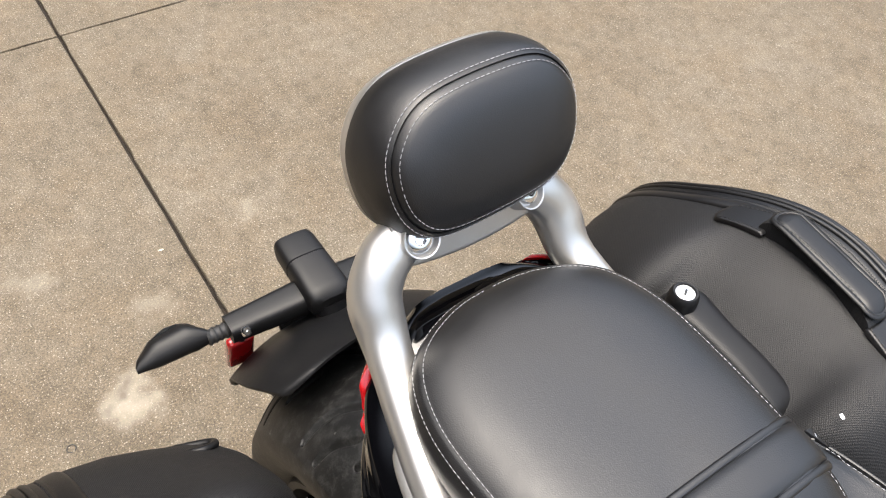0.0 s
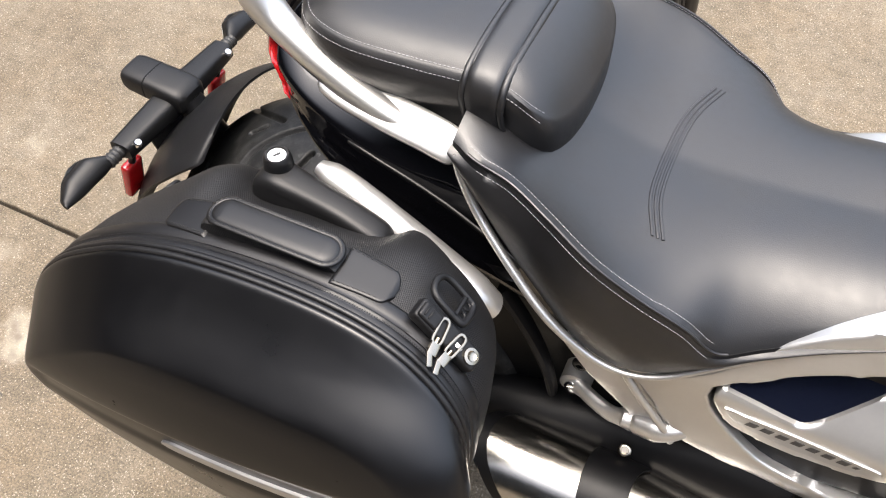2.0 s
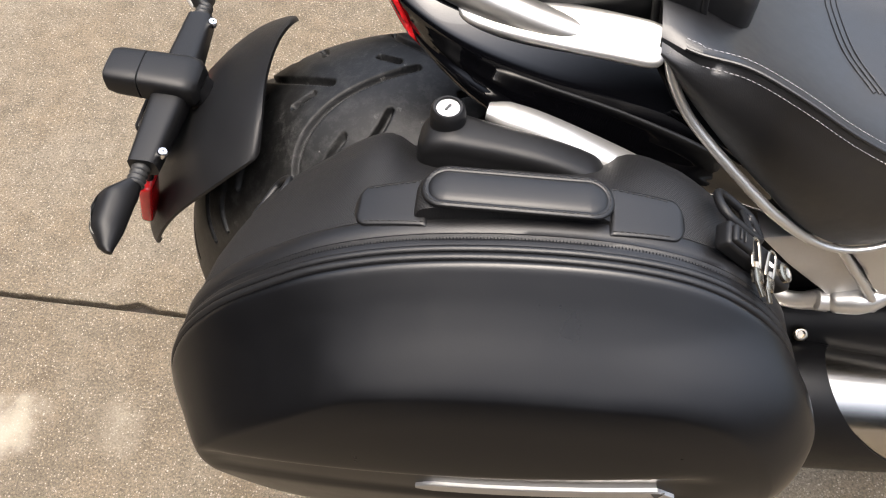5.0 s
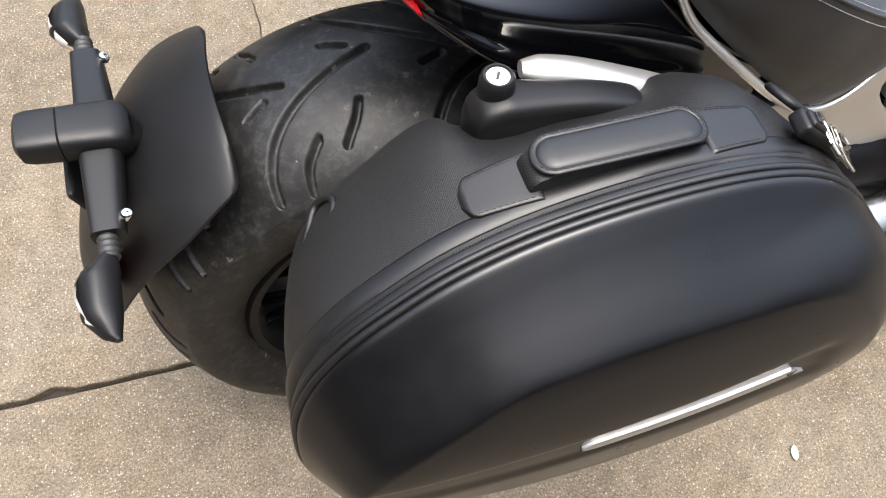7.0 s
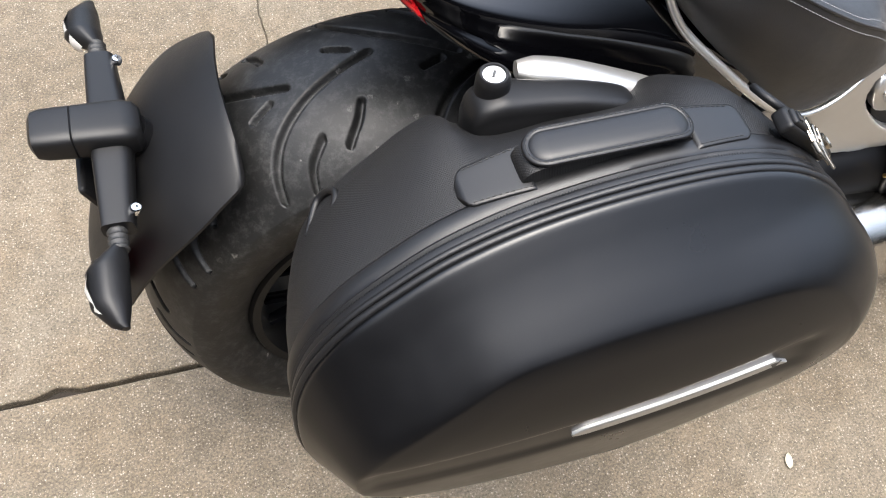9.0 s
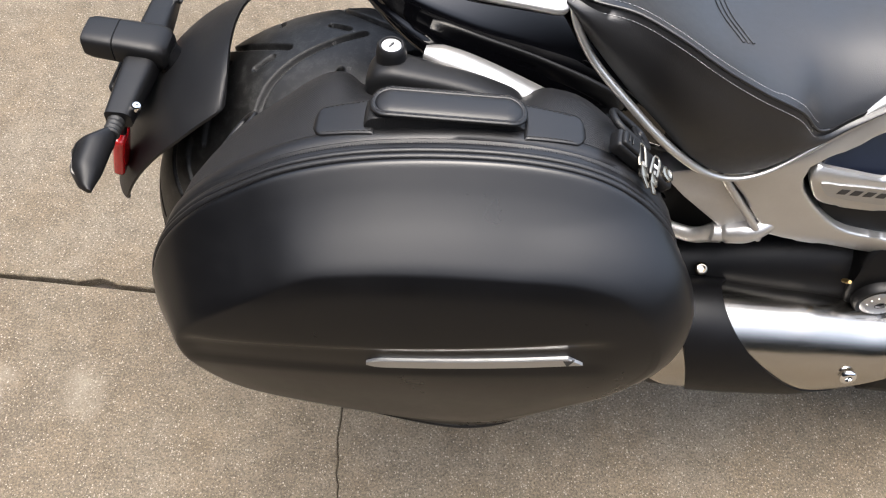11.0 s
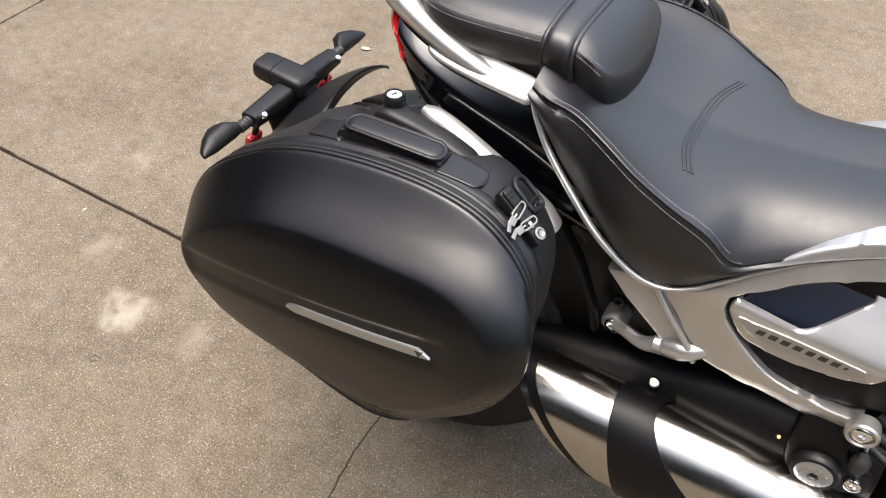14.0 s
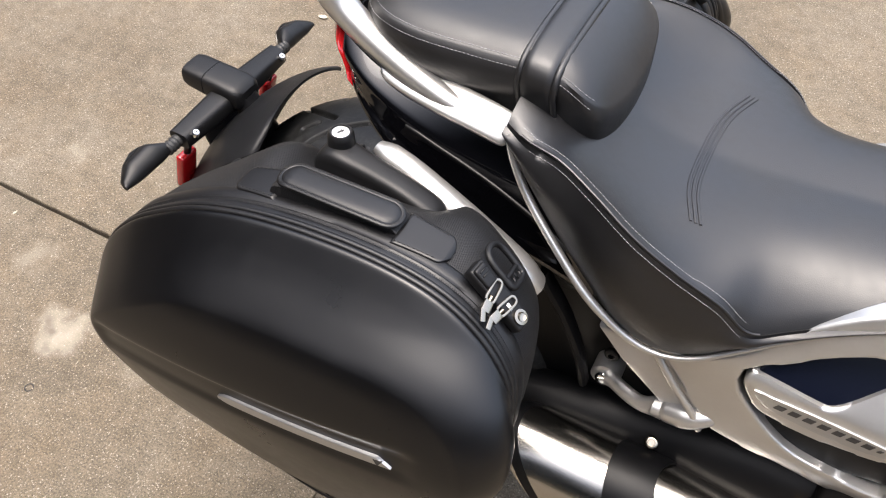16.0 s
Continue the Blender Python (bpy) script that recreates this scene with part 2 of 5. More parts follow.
# the motorcycle leans a little to its left on its stand
LEAN = Matrix.Translation((0, 0, 0.874)) @ pose(0, 0, 0, -3.0) @ Matrix.Translation((0, 0, -0.874))
AXLE = (0.057, 0.0, 0.325)

# ---- ground: concrete slabs of one drive, parted by tooled joints ----
def concrete():
    m = bpy.data.materials.new("weathered_concrete")
    m.use_nodes = True
    nt = m.node_tree
    n, l = nt.nodes, nt.links
    b = n["Principled BSDF"]
    b.inputs["Roughness"].default_value, b.inputs["Specular IOR Level"].default_value = 0.85, 0.3
    geo = n.new("ShaderNodeNewGeometry")

    def noise_tex(scale, detail=5, rough=0.6):
        t = n.new("ShaderNodeTexNoise")
        t.inputs["Scale"].default_value, t.inputs["Detail"].default_value, t.inputs["Roughness"].default_value = scale, detail, rough
        l.new(geo.outputs["Position"], t.inputs["Vector"])
        return t.outputs[0]

    def ramp(value, *stops):
        r = n.new("ShaderNodeValToRGB")
        e = r.color_ramp.elements
        while len(e) < len(stops):
            e.new(0.5)
        for k, (at, c) in zip(e, stops):
            k.position, k.color = at, (*c, 1)
        l.new(value, r.inputs[0])
        return r.outputs[0]

    def blend(a, b2, fac, kind="MIX"):
        x = n.new("ShaderNodeMix")
        x.data_type, x.blend_type = "RGBA", kind
        for sock, v in ((x.inputs[0], fac), (x.inputs[6], a), (x.inputs[7], b2)):
            if hasattr(v, "is_output"):
                l.new(v, sock)
            else:
                sock.default_value = v
        return x.outputs[2]

    base = ramp(noise_tex(2.2, 8, 0.65), (0.3, (0.074, 0.06, 0.042)), (0.5, (0.097, 0.081, 0.059)), (0.72, (0.118, 0.102, 0.079)))
    blot = ramp(noise_tex(24, 9, 0.78), (0.34, (0.66, 0.63, 0.59)), (0.52, (1, 1, 1)), (0.66, (1.24, 1.22, 1.18)))
    colour = blend(base, blot, 0.8, "MULTIPLY")
    rust = ramp(noise_tex(5.5, 9, 0.7), (0.44, (1, 1, 1)), (0.62, (1.07, 0.97, 0.84)))
    colour = blend(colour, rust, 0.4, "MULTIPLY")
    sand = ramp(noise_tex(250, 5, 0.8), (0.32, (0.4, 0.37, 0.33)), (0.5, (1, 1, 1)), (0.66, (1.7, 1.66, 1.58)))
    colour = blend(colour, sand, 1.0, "MULTIPLY")
    # exposed pale and dark grains of aggregate, at two sizes
    for scale, share, tint, core in ((150, 0.87, (0.26, 0.23, 0.185, 1), 0.3), (260, 0.8, (0.24, 0.21, 0.17, 1), 0.42), (420, 0.8, (0.24, 0.21, 0.17, 1), 0.4), (190, 0.84, (0.04, 0.031, 0.022, 1), 0.3)):
        cell = n.new("ShaderNodeTexVoronoi")
        cell.inputs["Scale"].default_value = scale
        l.new(geo.outputs["Position"], cell.inputs["Vector"])
        split = n.new("ShaderNodeSeparateColor")
        l.new(cell.outputs["Color"], split.inputs[0])
        pick = ramp(split.outputs[0], (share, (0, 0, 0)), (min(1, share + 0.12), (1, 1, 1)))
        near = ramp(cell.outputs["Distance"], (core * 0.5, (1, 1, 1)), (core, (0, 0, 0)))
        grain = blend(pick, near, 1.0, "MULTIPLY")
        colour = blend(colour, tint, grain)
    # a pale lime stain with a ragged rim, and smaller ones about it
    def stain(x, y, r0, r1, strength):
        d = n.new("ShaderNodeVectorMath")
        d.operation = "DISTANCE"
        wob = n.new("ShaderNodeTexNoise")
        wob.inputs["Scale"].default_value, wob.inputs["Detail"].default_value = 14, 5
        l.new(geo.outputs["Position"], wob.inputs["Vector"])
        push = n.new("ShaderNodeVectorMath")
        push.operation = "MULTIPLY_ADD"
        push.inputs[1].default_value = (0.14, 0.14, 0)
        l.new(wob.outputs["Color"], push.inputs[0])
        l.new(geo.outputs["Position"], push.inputs[2])
        l.new(push.outputs[0], d.inputs[0])
        d.inputs[1].default_value = (x + 0.07, y + 0.07, 0)
        r = n.new("ShaderNodeMapRange")
        r.interpolation_type = "SMOOTHSTEP"
        for key, v in (("From Min", r0), ("From Max", r1), ("To Min", strength), ("To Max", 0.0)):
            r.inputs[key].default_value = v
        l.new(d.outputs["Value"], r.inputs["Value"])
        return r.outputs[0]

    for x, y, r0, r1, s in ((-0.63, -0.24, 0.01, 0.085, 0.7), (-0.83, -0.12, 0.0, 0.07, 0.28), (-0.45, -0.22, 0.0, 0.06, 0.25), (-1.0, -0.3, 0.0, 0.06, 0.3), (-0.95, 0.15, 0.0, 0.05, 0.25)):
        colour = blend(colour, (0.28, 0.25, 0.2, 1), stain(x, y, r0, r1, s))
    colour = blend(colour, (0.09, 0.075, 0.057, 1), stain(-0.655, -0.24, 0.006, 0.03, 0.75))
    colour = blend(colour, (0.1, 0.085, 0.065, 1), stain(-0.628, -0.268, 0.003, 0.022, 0.6))
    l.new(colour, b.inputs["Base Color"])
    bump = n.new("ShaderNodeBump")
    bump.inputs["Distance"].default_value, bump.inputs["Strength"].default_value = 0.0022, 0.8
    l.new(noise_tex(260, 5), bump.inputs["Height"])
    l.new(bump.outputs[0], b.inputs["Normal"])
    return m


CONCRETE = concrete()
SOIL = material("dark_joint_grit", (0.018, 0.013, 0.009), 0.95, spread=0.4, scale=60, fine=0.003, fine_scale=300)


def ragged(u, seed, amount):
    return amount * (noise.noise((u * 9, seed, 0)) + 0.6 * noise.noise((u * 40, seed, 3)) + 0.5 * noise.noise((u * 140, seed, 7)))


def hairline(y):
    """How far the crack across the drive strays from a straight line."""
    return float(np.interp(y, [-1.6, -0.48, -0.18, 0.0, 0.68, 2.6], [0.10, 0.028, 0.001, -0.008, -0.035, -0.10]))


def build_ground():
    """One sheet to the horizon, with two open joints sunk into it and a hairline crack."""
    bm = bmesh.new()
    far = 400.0
    xs_near = np.r_[np.arange(-3.2, 1.6, 0.02)]
    ys_near = np.r_[np.arange(-1.6, 2.6, 0.02)]

    def slab(x0, x1, y0, y1, wob):
        """A slab whose near edges are worn; wob says which edges: left, right, low, high."""
        xs = [x0] + [x for x in xs_near if x0 < x < x1] + [x1]
        ys = [y0] + [y for y in ys_near if y0 < y < y1] + [y1]
        rim = []
        for x in xs[:-1]:
            rim.append((x, y0 + (abs(ragged(x, 1.3, 0.006)) + 0.01 * math.exp(-((x + 0.475) / 0.02) ** 2) if wob[2] else 0)))
        for y in ys[:-1]:
            rim.append((x1 + (ragged(y, 2.7, wob[1]) if wob[1] else 0), y))
        for x in xs[:0:-1]:
            rim.append((x, y1 + (ragged(x, 5.1, 0.0012) if wob[3] else 0)))
        for y in ys[:0:-1]:
            rim.append((x0 + (ragged(y, 8.9, wob[0]) if wob[0] else 0), y))
        low = [bm.verts.new((x, y, -0.03)) for x, y in rim]
        worn = [bm.verts.new((x, y, -0.0025)) for x, y in rim]
        cx, cy = (max(x0, -3) + min(x1, 2)) / 2, (max(y0, -3) + min(y1, 3)) / 2
        inner = []
        for x, y in rim:
            d = V((0 if abs(x) == 0.25 else cx - x, cy - y)).normalized() * 0.0022
            inner.append(bm.verts.new((x + d.x, y + d.y, 0)))
        k = len(rim)
        bm.faces.new(inner)
        for a, b in ((inner, worn), (worn, low)):
            for i in range(k):
                bm.faces.new((a[i], a[(i + 1) % k], b[(i + 1) % k], b[i]))

    g = 0.0035
    hair = 0.0006
    slab(-far, -1.843 - g, -far, -0.004 - g, (0, 0.003, 0, 1))
    slab(-far, -1.843 - g, -0.004 + g, far, (0, 0.003, 1, 0))
    slab(-1.843 + g, -0.25, -far, -0.004 - g, (0.003, 0, 0, 1))
    slab(-1.843 + g, -0.25, -0.004 + g, far, (0.003, 0, 1, 0))
    slab(0.25, far, -far, -0.004 - g, (0, 0, 0, 1))
    slab(0.25, far, -0.004 + g, far, (0, 0, 1, 0))
    bmesh.ops.triangulate(bm, faces=[f for f in bm.faces if len(f.verts) > 4])
    # the strips along both sides of the crack stray together
    for low, high in ((-far, -0.004 - g), (-0.004 + g, far)):
        ys = [low] + [y for y in np.arange(-1.6, 2.6, 0.01) if low < y < high] + [high]
        for way in (-1, 1):
            rows = []
            for y in ys:
                x = hairline(y) + ragged(max(-1.6, min(2.6, y)), 2.7, 0.008) + way * hair
                rows.append([(way * 0.25, y, 0), (x + way * 0.002, y, 0), (x, y, -0.0025), (x, y, -0.03)])
            grid(rows, into=bm)
    bm.transform(Matrix.Translation((-0.6, -0.011, 0)) @ pose(0, 0, 0, 0, 0, -1.4) @ Matrix.Translation((0.6, 0.004, 0)))
    me = bpy.data.meshes.new("ground")
    bmesh.ops.recalc_face_normals(bm, faces=bm.faces[:])
    bm.to_mesh(me)
    bm.free()
    me.materials.append(CONCRETE)
    ground = tagged(new("ground", me), "weathered tan concrete drive with sandy grains and pale stains", "concrete drive", kind="structure")
    bed = bmesh.new()
    bed.faces.new([bed.verts.new((x, y, -0.02)) for x, y in ((-far, -far), (far, -far), (far, far), (-far, far))])
    part("joint_filling", bed, SOIL, ground, "dark grit in the open joints")


# ---- the motorcycle ----
def tyre_radius(y):
    return 0.325 - 0.05 * (abs(y) / 0.118) ** 2.3


def groove_lines():
    """Tread grooves as lines of (angle in degrees, y): a long sickle and shorter cuts, turn about on both sides."""
    lines = []
    step = 360 / 11
    for k in range(11):
        for side in (-1, 1):
            a0 = k * step + (0 if side < 0 else step / 2) + 6
            long = spline([(a0 - 10, side * -0.006), (a0 - 3, side * 0.01), (a0 + 4, side * 0.03), (a0 + 10, side * 0.056), (a0 + 13.5, side * 0.082), (a0 + 15, side * 0.104)], 320)
            cut = spline([(a0 - 6, side * 0.05), (a0 - 4.5, side * 0.066), (a0 - 1.5, side * 0.085)], 120)
            low = spline([(a0 + 3, side * 0.072), (a0 + 6.5, side * 0.09), (a0 + 8, side * 0.108)], 120)
            tick = spline([(a0 + 10, side * 0.016), (a0 + 14, side * 0.026)], 90)
            lines += [(long, 0.0038), (cut, 0.0034), (low, 0.0034), (tick, 0.0032)]
    return lines


def build_tyre(parent):
    turns, across = 1300, 140
    ys = np.linspace(-0.118, 0.118, across)
    rad = np.array([tyre_radius(y) for y in ys])
    depth = np.zeros((turns, across))
    ang = np.arange(turns) * 360 / turns
    for line, half in groove_lines():
        pts = np.array(line)
        for a, y in pts:
            ia = int(round(a / (360 / turns)))
            for da in range(-7, 8):
                i = (ia + da) % turns
                dist = np.hypot((ia + da - a / (360 / turns)) * 2 * math.pi * 0.32 / turns, ys - y)
                rise = np.clip((half * 1.5 - dist) / (half * 1.1), 0, 1)
                depth[i] = np.maximum(depth[i], 0.0075 * rise * rise * (3 - 2 * rise))
    rows = []
    side = [(0.121, 0.262), (0.1215, 0.248), (0.1195, 0.244), (0.117, 0.232), (0.108, 0.214), (0.1, 0.208), (0.094, 0.2)]
    for i in range(turns):
        a = radians(ang[i])
        prof = [(-y, r) for y, r in side[::-1]] + [(y, r - d) for y, r, d in zip(ys, rad, depth[i])] + side
        rows.append([(AXLE[0] + r * math.cos(a), y, AXLE[2] + r * math.sin(a)) for y, r in prof])
    rows.append(rows[0])
    bm = grid(rows)
    return part("tyre", bm, TYRE, parent, "wide black road tyre with sickle grooves, dusty tread", sharp=50)


def tyre_rubber():
    """Black rubber with pale road dust and small stones on the tread."""
    m = material("dusty_tyre_rubber", (0.003, 0.003, 0.0031), 0.48, specular=0.3, spread=0.3, scale=14, fine=0.00016, fine_scale=420)
    n, l = m.node_tree.nodes, m.node_tree.links
    b = n["Principled BSDF"]
    old = b.inputs["Base Color"].links[0].from_socket
    tc = n.new("ShaderNodeTexCoord")
    dust = n.new("ShaderNodeTexNoise")
    dust.inputs["Scale"].default_value, dust.inputs["Detail"].default_value, dust.inputs["Roughness"].default_value = 70, 9, 0.8
    l.new(tc.outputs["Object"], dust.inputs["Vector"])
    r = n.new("ShaderNodeMapRange")
    for key, v in (("From Min", 0.48), ("From Max", 0.74), ("To Min", 0.04), ("To Max", 0.6)):
        r.inputs[key].default_value = v
    l.new(dust.outputs[0], r.inputs["Value"])
    mix = n.new("ShaderNodeMix")
    mix.data_type = "RGBA"
    mix.inputs[7].default_value = (0.06, 0.06, 0.058, 1)
    l.new(r.outputs[0], mix.inputs[0])
    l.new(old, mix.inputs[6])
    cell = n.new("ShaderNodeTexVoronoi")
    cell.inputs["Scale"].default_value = 190
    l.new(tc.outputs["Object"], cell.inputs["Vector"])
    speck = n.new("ShaderNodeValToRGB")
    speck.color_ramp.elements[0].position, speck.color_ramp.elements[1].position = 0.9, 0.95
    l.new(cell.outputs["Color"], speck.inputs[0])
    mix2 = n.new("ShaderNodeMix")
    mix2.data_type = "RGBA"
    mix2.inputs[7].default_value = (0.5, 0.48, 0.45, 1)
    cut = n.new("ShaderNodeMath")
    cut.operation = "MULTIPLY"
    l.new(speck.outputs[0], cut.inputs[0])
    l.new(r.outputs[0], cut.inputs[1])
    l.new(cut.outputs[0], mix2.inputs[0])
    l.new(mix.outputs[2], mix2.inputs[6])
    l.new(mix2.outputs[2], b.inputs["Base Color"])
    return m


TYRE = tyre_rubber()


def build_wheel(bike):
    rim_profile = [(-0.1, 0.208), (-0.106, 0.204), (-0.104, 0.194), (-0.07, 0.182), (-0.03, 0.172), (0.03, 0.172), (0.07, 0.182), (0.104, 0.194), (0.106, 0.204), (0.1, 0.208)]
    bm = bmesh.new()
    rows = [[(AXLE[0] + r * math.cos(a), y, AXLE[2] + r * math.sin(a)) for a in np.linspace(0, 2 * math.pi, 90, endpoint=False)] for y, r in rim_profile]
    grid(rows, ring=True, into=bm)
    wheel = part("rear_wheel", bm, SATIN, bike, "black cast wheel of many thin spokes")
    part("hub", lathe([(-0.09, 0.045), (-0.085, 0.06), (-0.05, 0.066), (0.05, 0.066), (0.085, 0.06), (0.09, 0.045)], AXLE, "y", 32), SATIN, wheel)
    for k in range(10):
        a = k * 2 * math.pi / 10
        for lean in (-0.10, 0.10):
            c = [V((AXLE[0] + r * math.cos(a + s), y, AXLE[2] + r * math.sin(a + s))) for r, s, y in ((0.055, 0, -0.06), (0.12, lean * 0.6, -0.072), (0.186, lean * 1.5, -0.082))]
            part("spoke", tube(spline(c, 6), 0.0085, 8, 0.6), GLOSS, wheel)
    build_tyre(wheel)


# tail: x, upper half width, upper height, lower half width, lower height
TAIL = spline([(0.004, 0.058, 0.846, 0.082, 0.802), (0.02, 0.078, 0.848, 0.112, 0.79), (0.05, 0.092, 0.842, 0.136, 0.776), (0.09, 0.101, 0.832, 0.15, 0.757), (0.15, 0.108, 0.822, 0.157, 0.728), (0.22, 0.118, 0.812, 0.16, 0.703), (0.29, 0.135, 0.79, 0.164, 0.688), (0.36, 0.15, 0.745, 0.166, 0.668)], 60)


def tail_section(x, wt, zt, wb, zb, grow=0.0, ends=True):
    """Half the tail's outline: it leans outwards on its way down, with a shallow channel along it; its rear edge is raked."""
    d = V((zt - zb, wb - wt)).normalized()
    ribs = ((0, -0.004), (0.04, 0.0012), (0.14, 0.0052), (0.28, 0.0094), (0.4, 0.0122), (0.45, 0.0124), (0.5, 0.0112), (0.6, 0.0078), (0.68, 0.0062), (0.72, 0.0042), (0.76, 0.0034), (0.8, 0.0042), (0.88, 0.0036), (1.0, -0.006))
    wall = [(wt + (wb - wt) * k + d.x * (o + grow), zt + (zb - zt) * k + d.y * (o + grow)) for k, o in ribs]
    rake = 0.55 * max(0.0, 1 - (x - 0.004) / 0.16)
    if not ends:
        return [(x + rake * (zt - z), y, z) for y, z in spline(wall, 50)]
    half = spline([(0.02, zt + 0.006), (wt * 0.7, zt + 0.004)] + wall + [(wb * 0.8, zb - 0.008), (0.02, zb - 0.012)], 70)
    half = [(x + rake * (zt - z), y, z) for y, z in half]
    return [(a, -y, z) for a, y, z in half] + [(a, y, z) for a, y, z in half[::-1]]


def build_tail(bike):
    """The gloss black tail with its wrap-round lamp."""
    rows = [tail_section(TAIL[0][0] - 0.004, TAIL[0][1] * 0.8, TAIL[0][2] - 0.006, TAIL[0][3] * 0.8, TAIL[0][4] + 0.008)] + [tail_section(*t) for t in TAIL]
    part("tail_panel", grid(rows, ring=True, caps=True), GLOSS, bike, "gloss black painted tail fairing with sculpted sides")
    rear = spline([t for t in TAIL if t[0] < 0.027], 14)
    for side in (-1, 1):
        rows = [[(x, side * y, z) for x, y, z in tail_section(*t, g, False)] for t, g in zip(rear, [-0.004, 0.003] + [0.0055] * (len(rear) - 4) + [0.003, -0.004])]
        part("tail_lamp", grid(rows), RED, bike, "narrow red tail lamp strip round the tail")


def build_rails(bike):
    """Silver grab rails that sweep up to the backrest."""
    for side in (-1, 1):
        rows = []
        for x, y, z, h in spline([(0.082, -0.1, 0.824, 0.004), (0.086, -0.102, 0.822, 0.014), (0.11, -0.107, 0.82, 0.018), (0.15, -0.114, 0.818, 0.019), (0.2, -0.122, 0.817, 0.019), (0.232, -0.13, 0.818, 0.018), (0.24, -0.133, 0.82, 0.014)], 40):
            c = V((x, y, z))
            out, up = V((0, -0.45, 0.89)), V((0, 0.89, 0.45))
            rows.append([c + up * (h * math.copysign(abs(math.sin(a)) ** 0.5, math.sin(a))) + out * (0.0055 * math.copysign(abs(math.cos(a)) ** 0.5, math.cos(a)) + 0.0045) for a in np.linspace(0, 2 * math.pi, 24, endpoint=False)])
        mount_ob = part("rail_mount", flip(grid(rows, ring=True, caps=True), side), SILVER, bike, "satin silver cast rail mount")
        path = spline([(0.2, -0.121, 0.812), (0.16, -0.116, 0.819), (0.12, -0.108, 0.828), (0.08, -0.099, 0.84), (0.05, -0.092, 0.852), (0.024, -0.087, 0.867), (0.006, -0.084, 0.889), (-0.004, -0.072, 0.907), (-0.012, -0.052, 0.92), (-0.026, -0.036, 0.938)], 48)
        rr = np.interp(np.linspace(0, 1, 48), [0, 0.1, 0.3, 0.6, 0.72, 0.85, 1], [0.008, 0.0135, 0.0165, 0.0175, 0.0205, 0.02, 0.015])
        part("grab_rail", flip(tube(path, rr, 20, 0.9, up=(1, 0, 0.3)), side), SILVER, bike, "satin silver cast grab rail")
        face = V((0.78, -0.12, 0.62))
        cup = lathe([(-0.014, 0.0138), (0.0, 0.0142), (0.0011, 0.0136), (0.0008, 0.0126), (-0.003, 0.0115), (-0.0055, 0.011)], (0, 0, 0), "z", 28)
        at = V((0.0, -0.047, 0.924)) + face * 0.0095
        cup.transform(Matrix.Translation(at) @ V((0, 0, 1)).rotation_difference(face).to_matrix().to_4x4())
        part("bolt_recess", flip(cup, side), CAST, mount_ob)
        bolt("rail_bolt", tuple(V((at.x, -at.y * side, at.z)) - V((face.x, 0, face.z)) * 0.0065), bike, 0.0098, (0.78, 0.12 * side, 0.62), depth=0.0065)


def rest_point(u, v, w):
    """A place on the backrest from across, up and out of its face."""
    m = Matrix.Translation((-0.048, 0.013, 0.964)) @ pose(0, 0, 0, 0, -24.0, 0)
    return m @ V((w * 1.2 - 0.004, u, v * 1.05 + 0.05 * u))


def rest_outline(k, count=72):
    pts = [(-0.088, -0.006), (-0.084, 0.022), (-0.063, 0.046), (-0.03, 0.055), (0.03, 0.055), (0.063, 0.046), (0.084, 0.022), (0.088, -0.006), (0.079, -0.036), (0.054, -0.056), (0.0, -0.06), (-0.054, -0.056), (-0.079, -0.036)]
    o = spline(pts, count, closed=True)
    return [(u - math.copysign(min(abs(u), 0.06 * (1 - k) * abs(u) / 0.092), u), v * (1 - (1 - k) * 1.0)) for u, v in o]


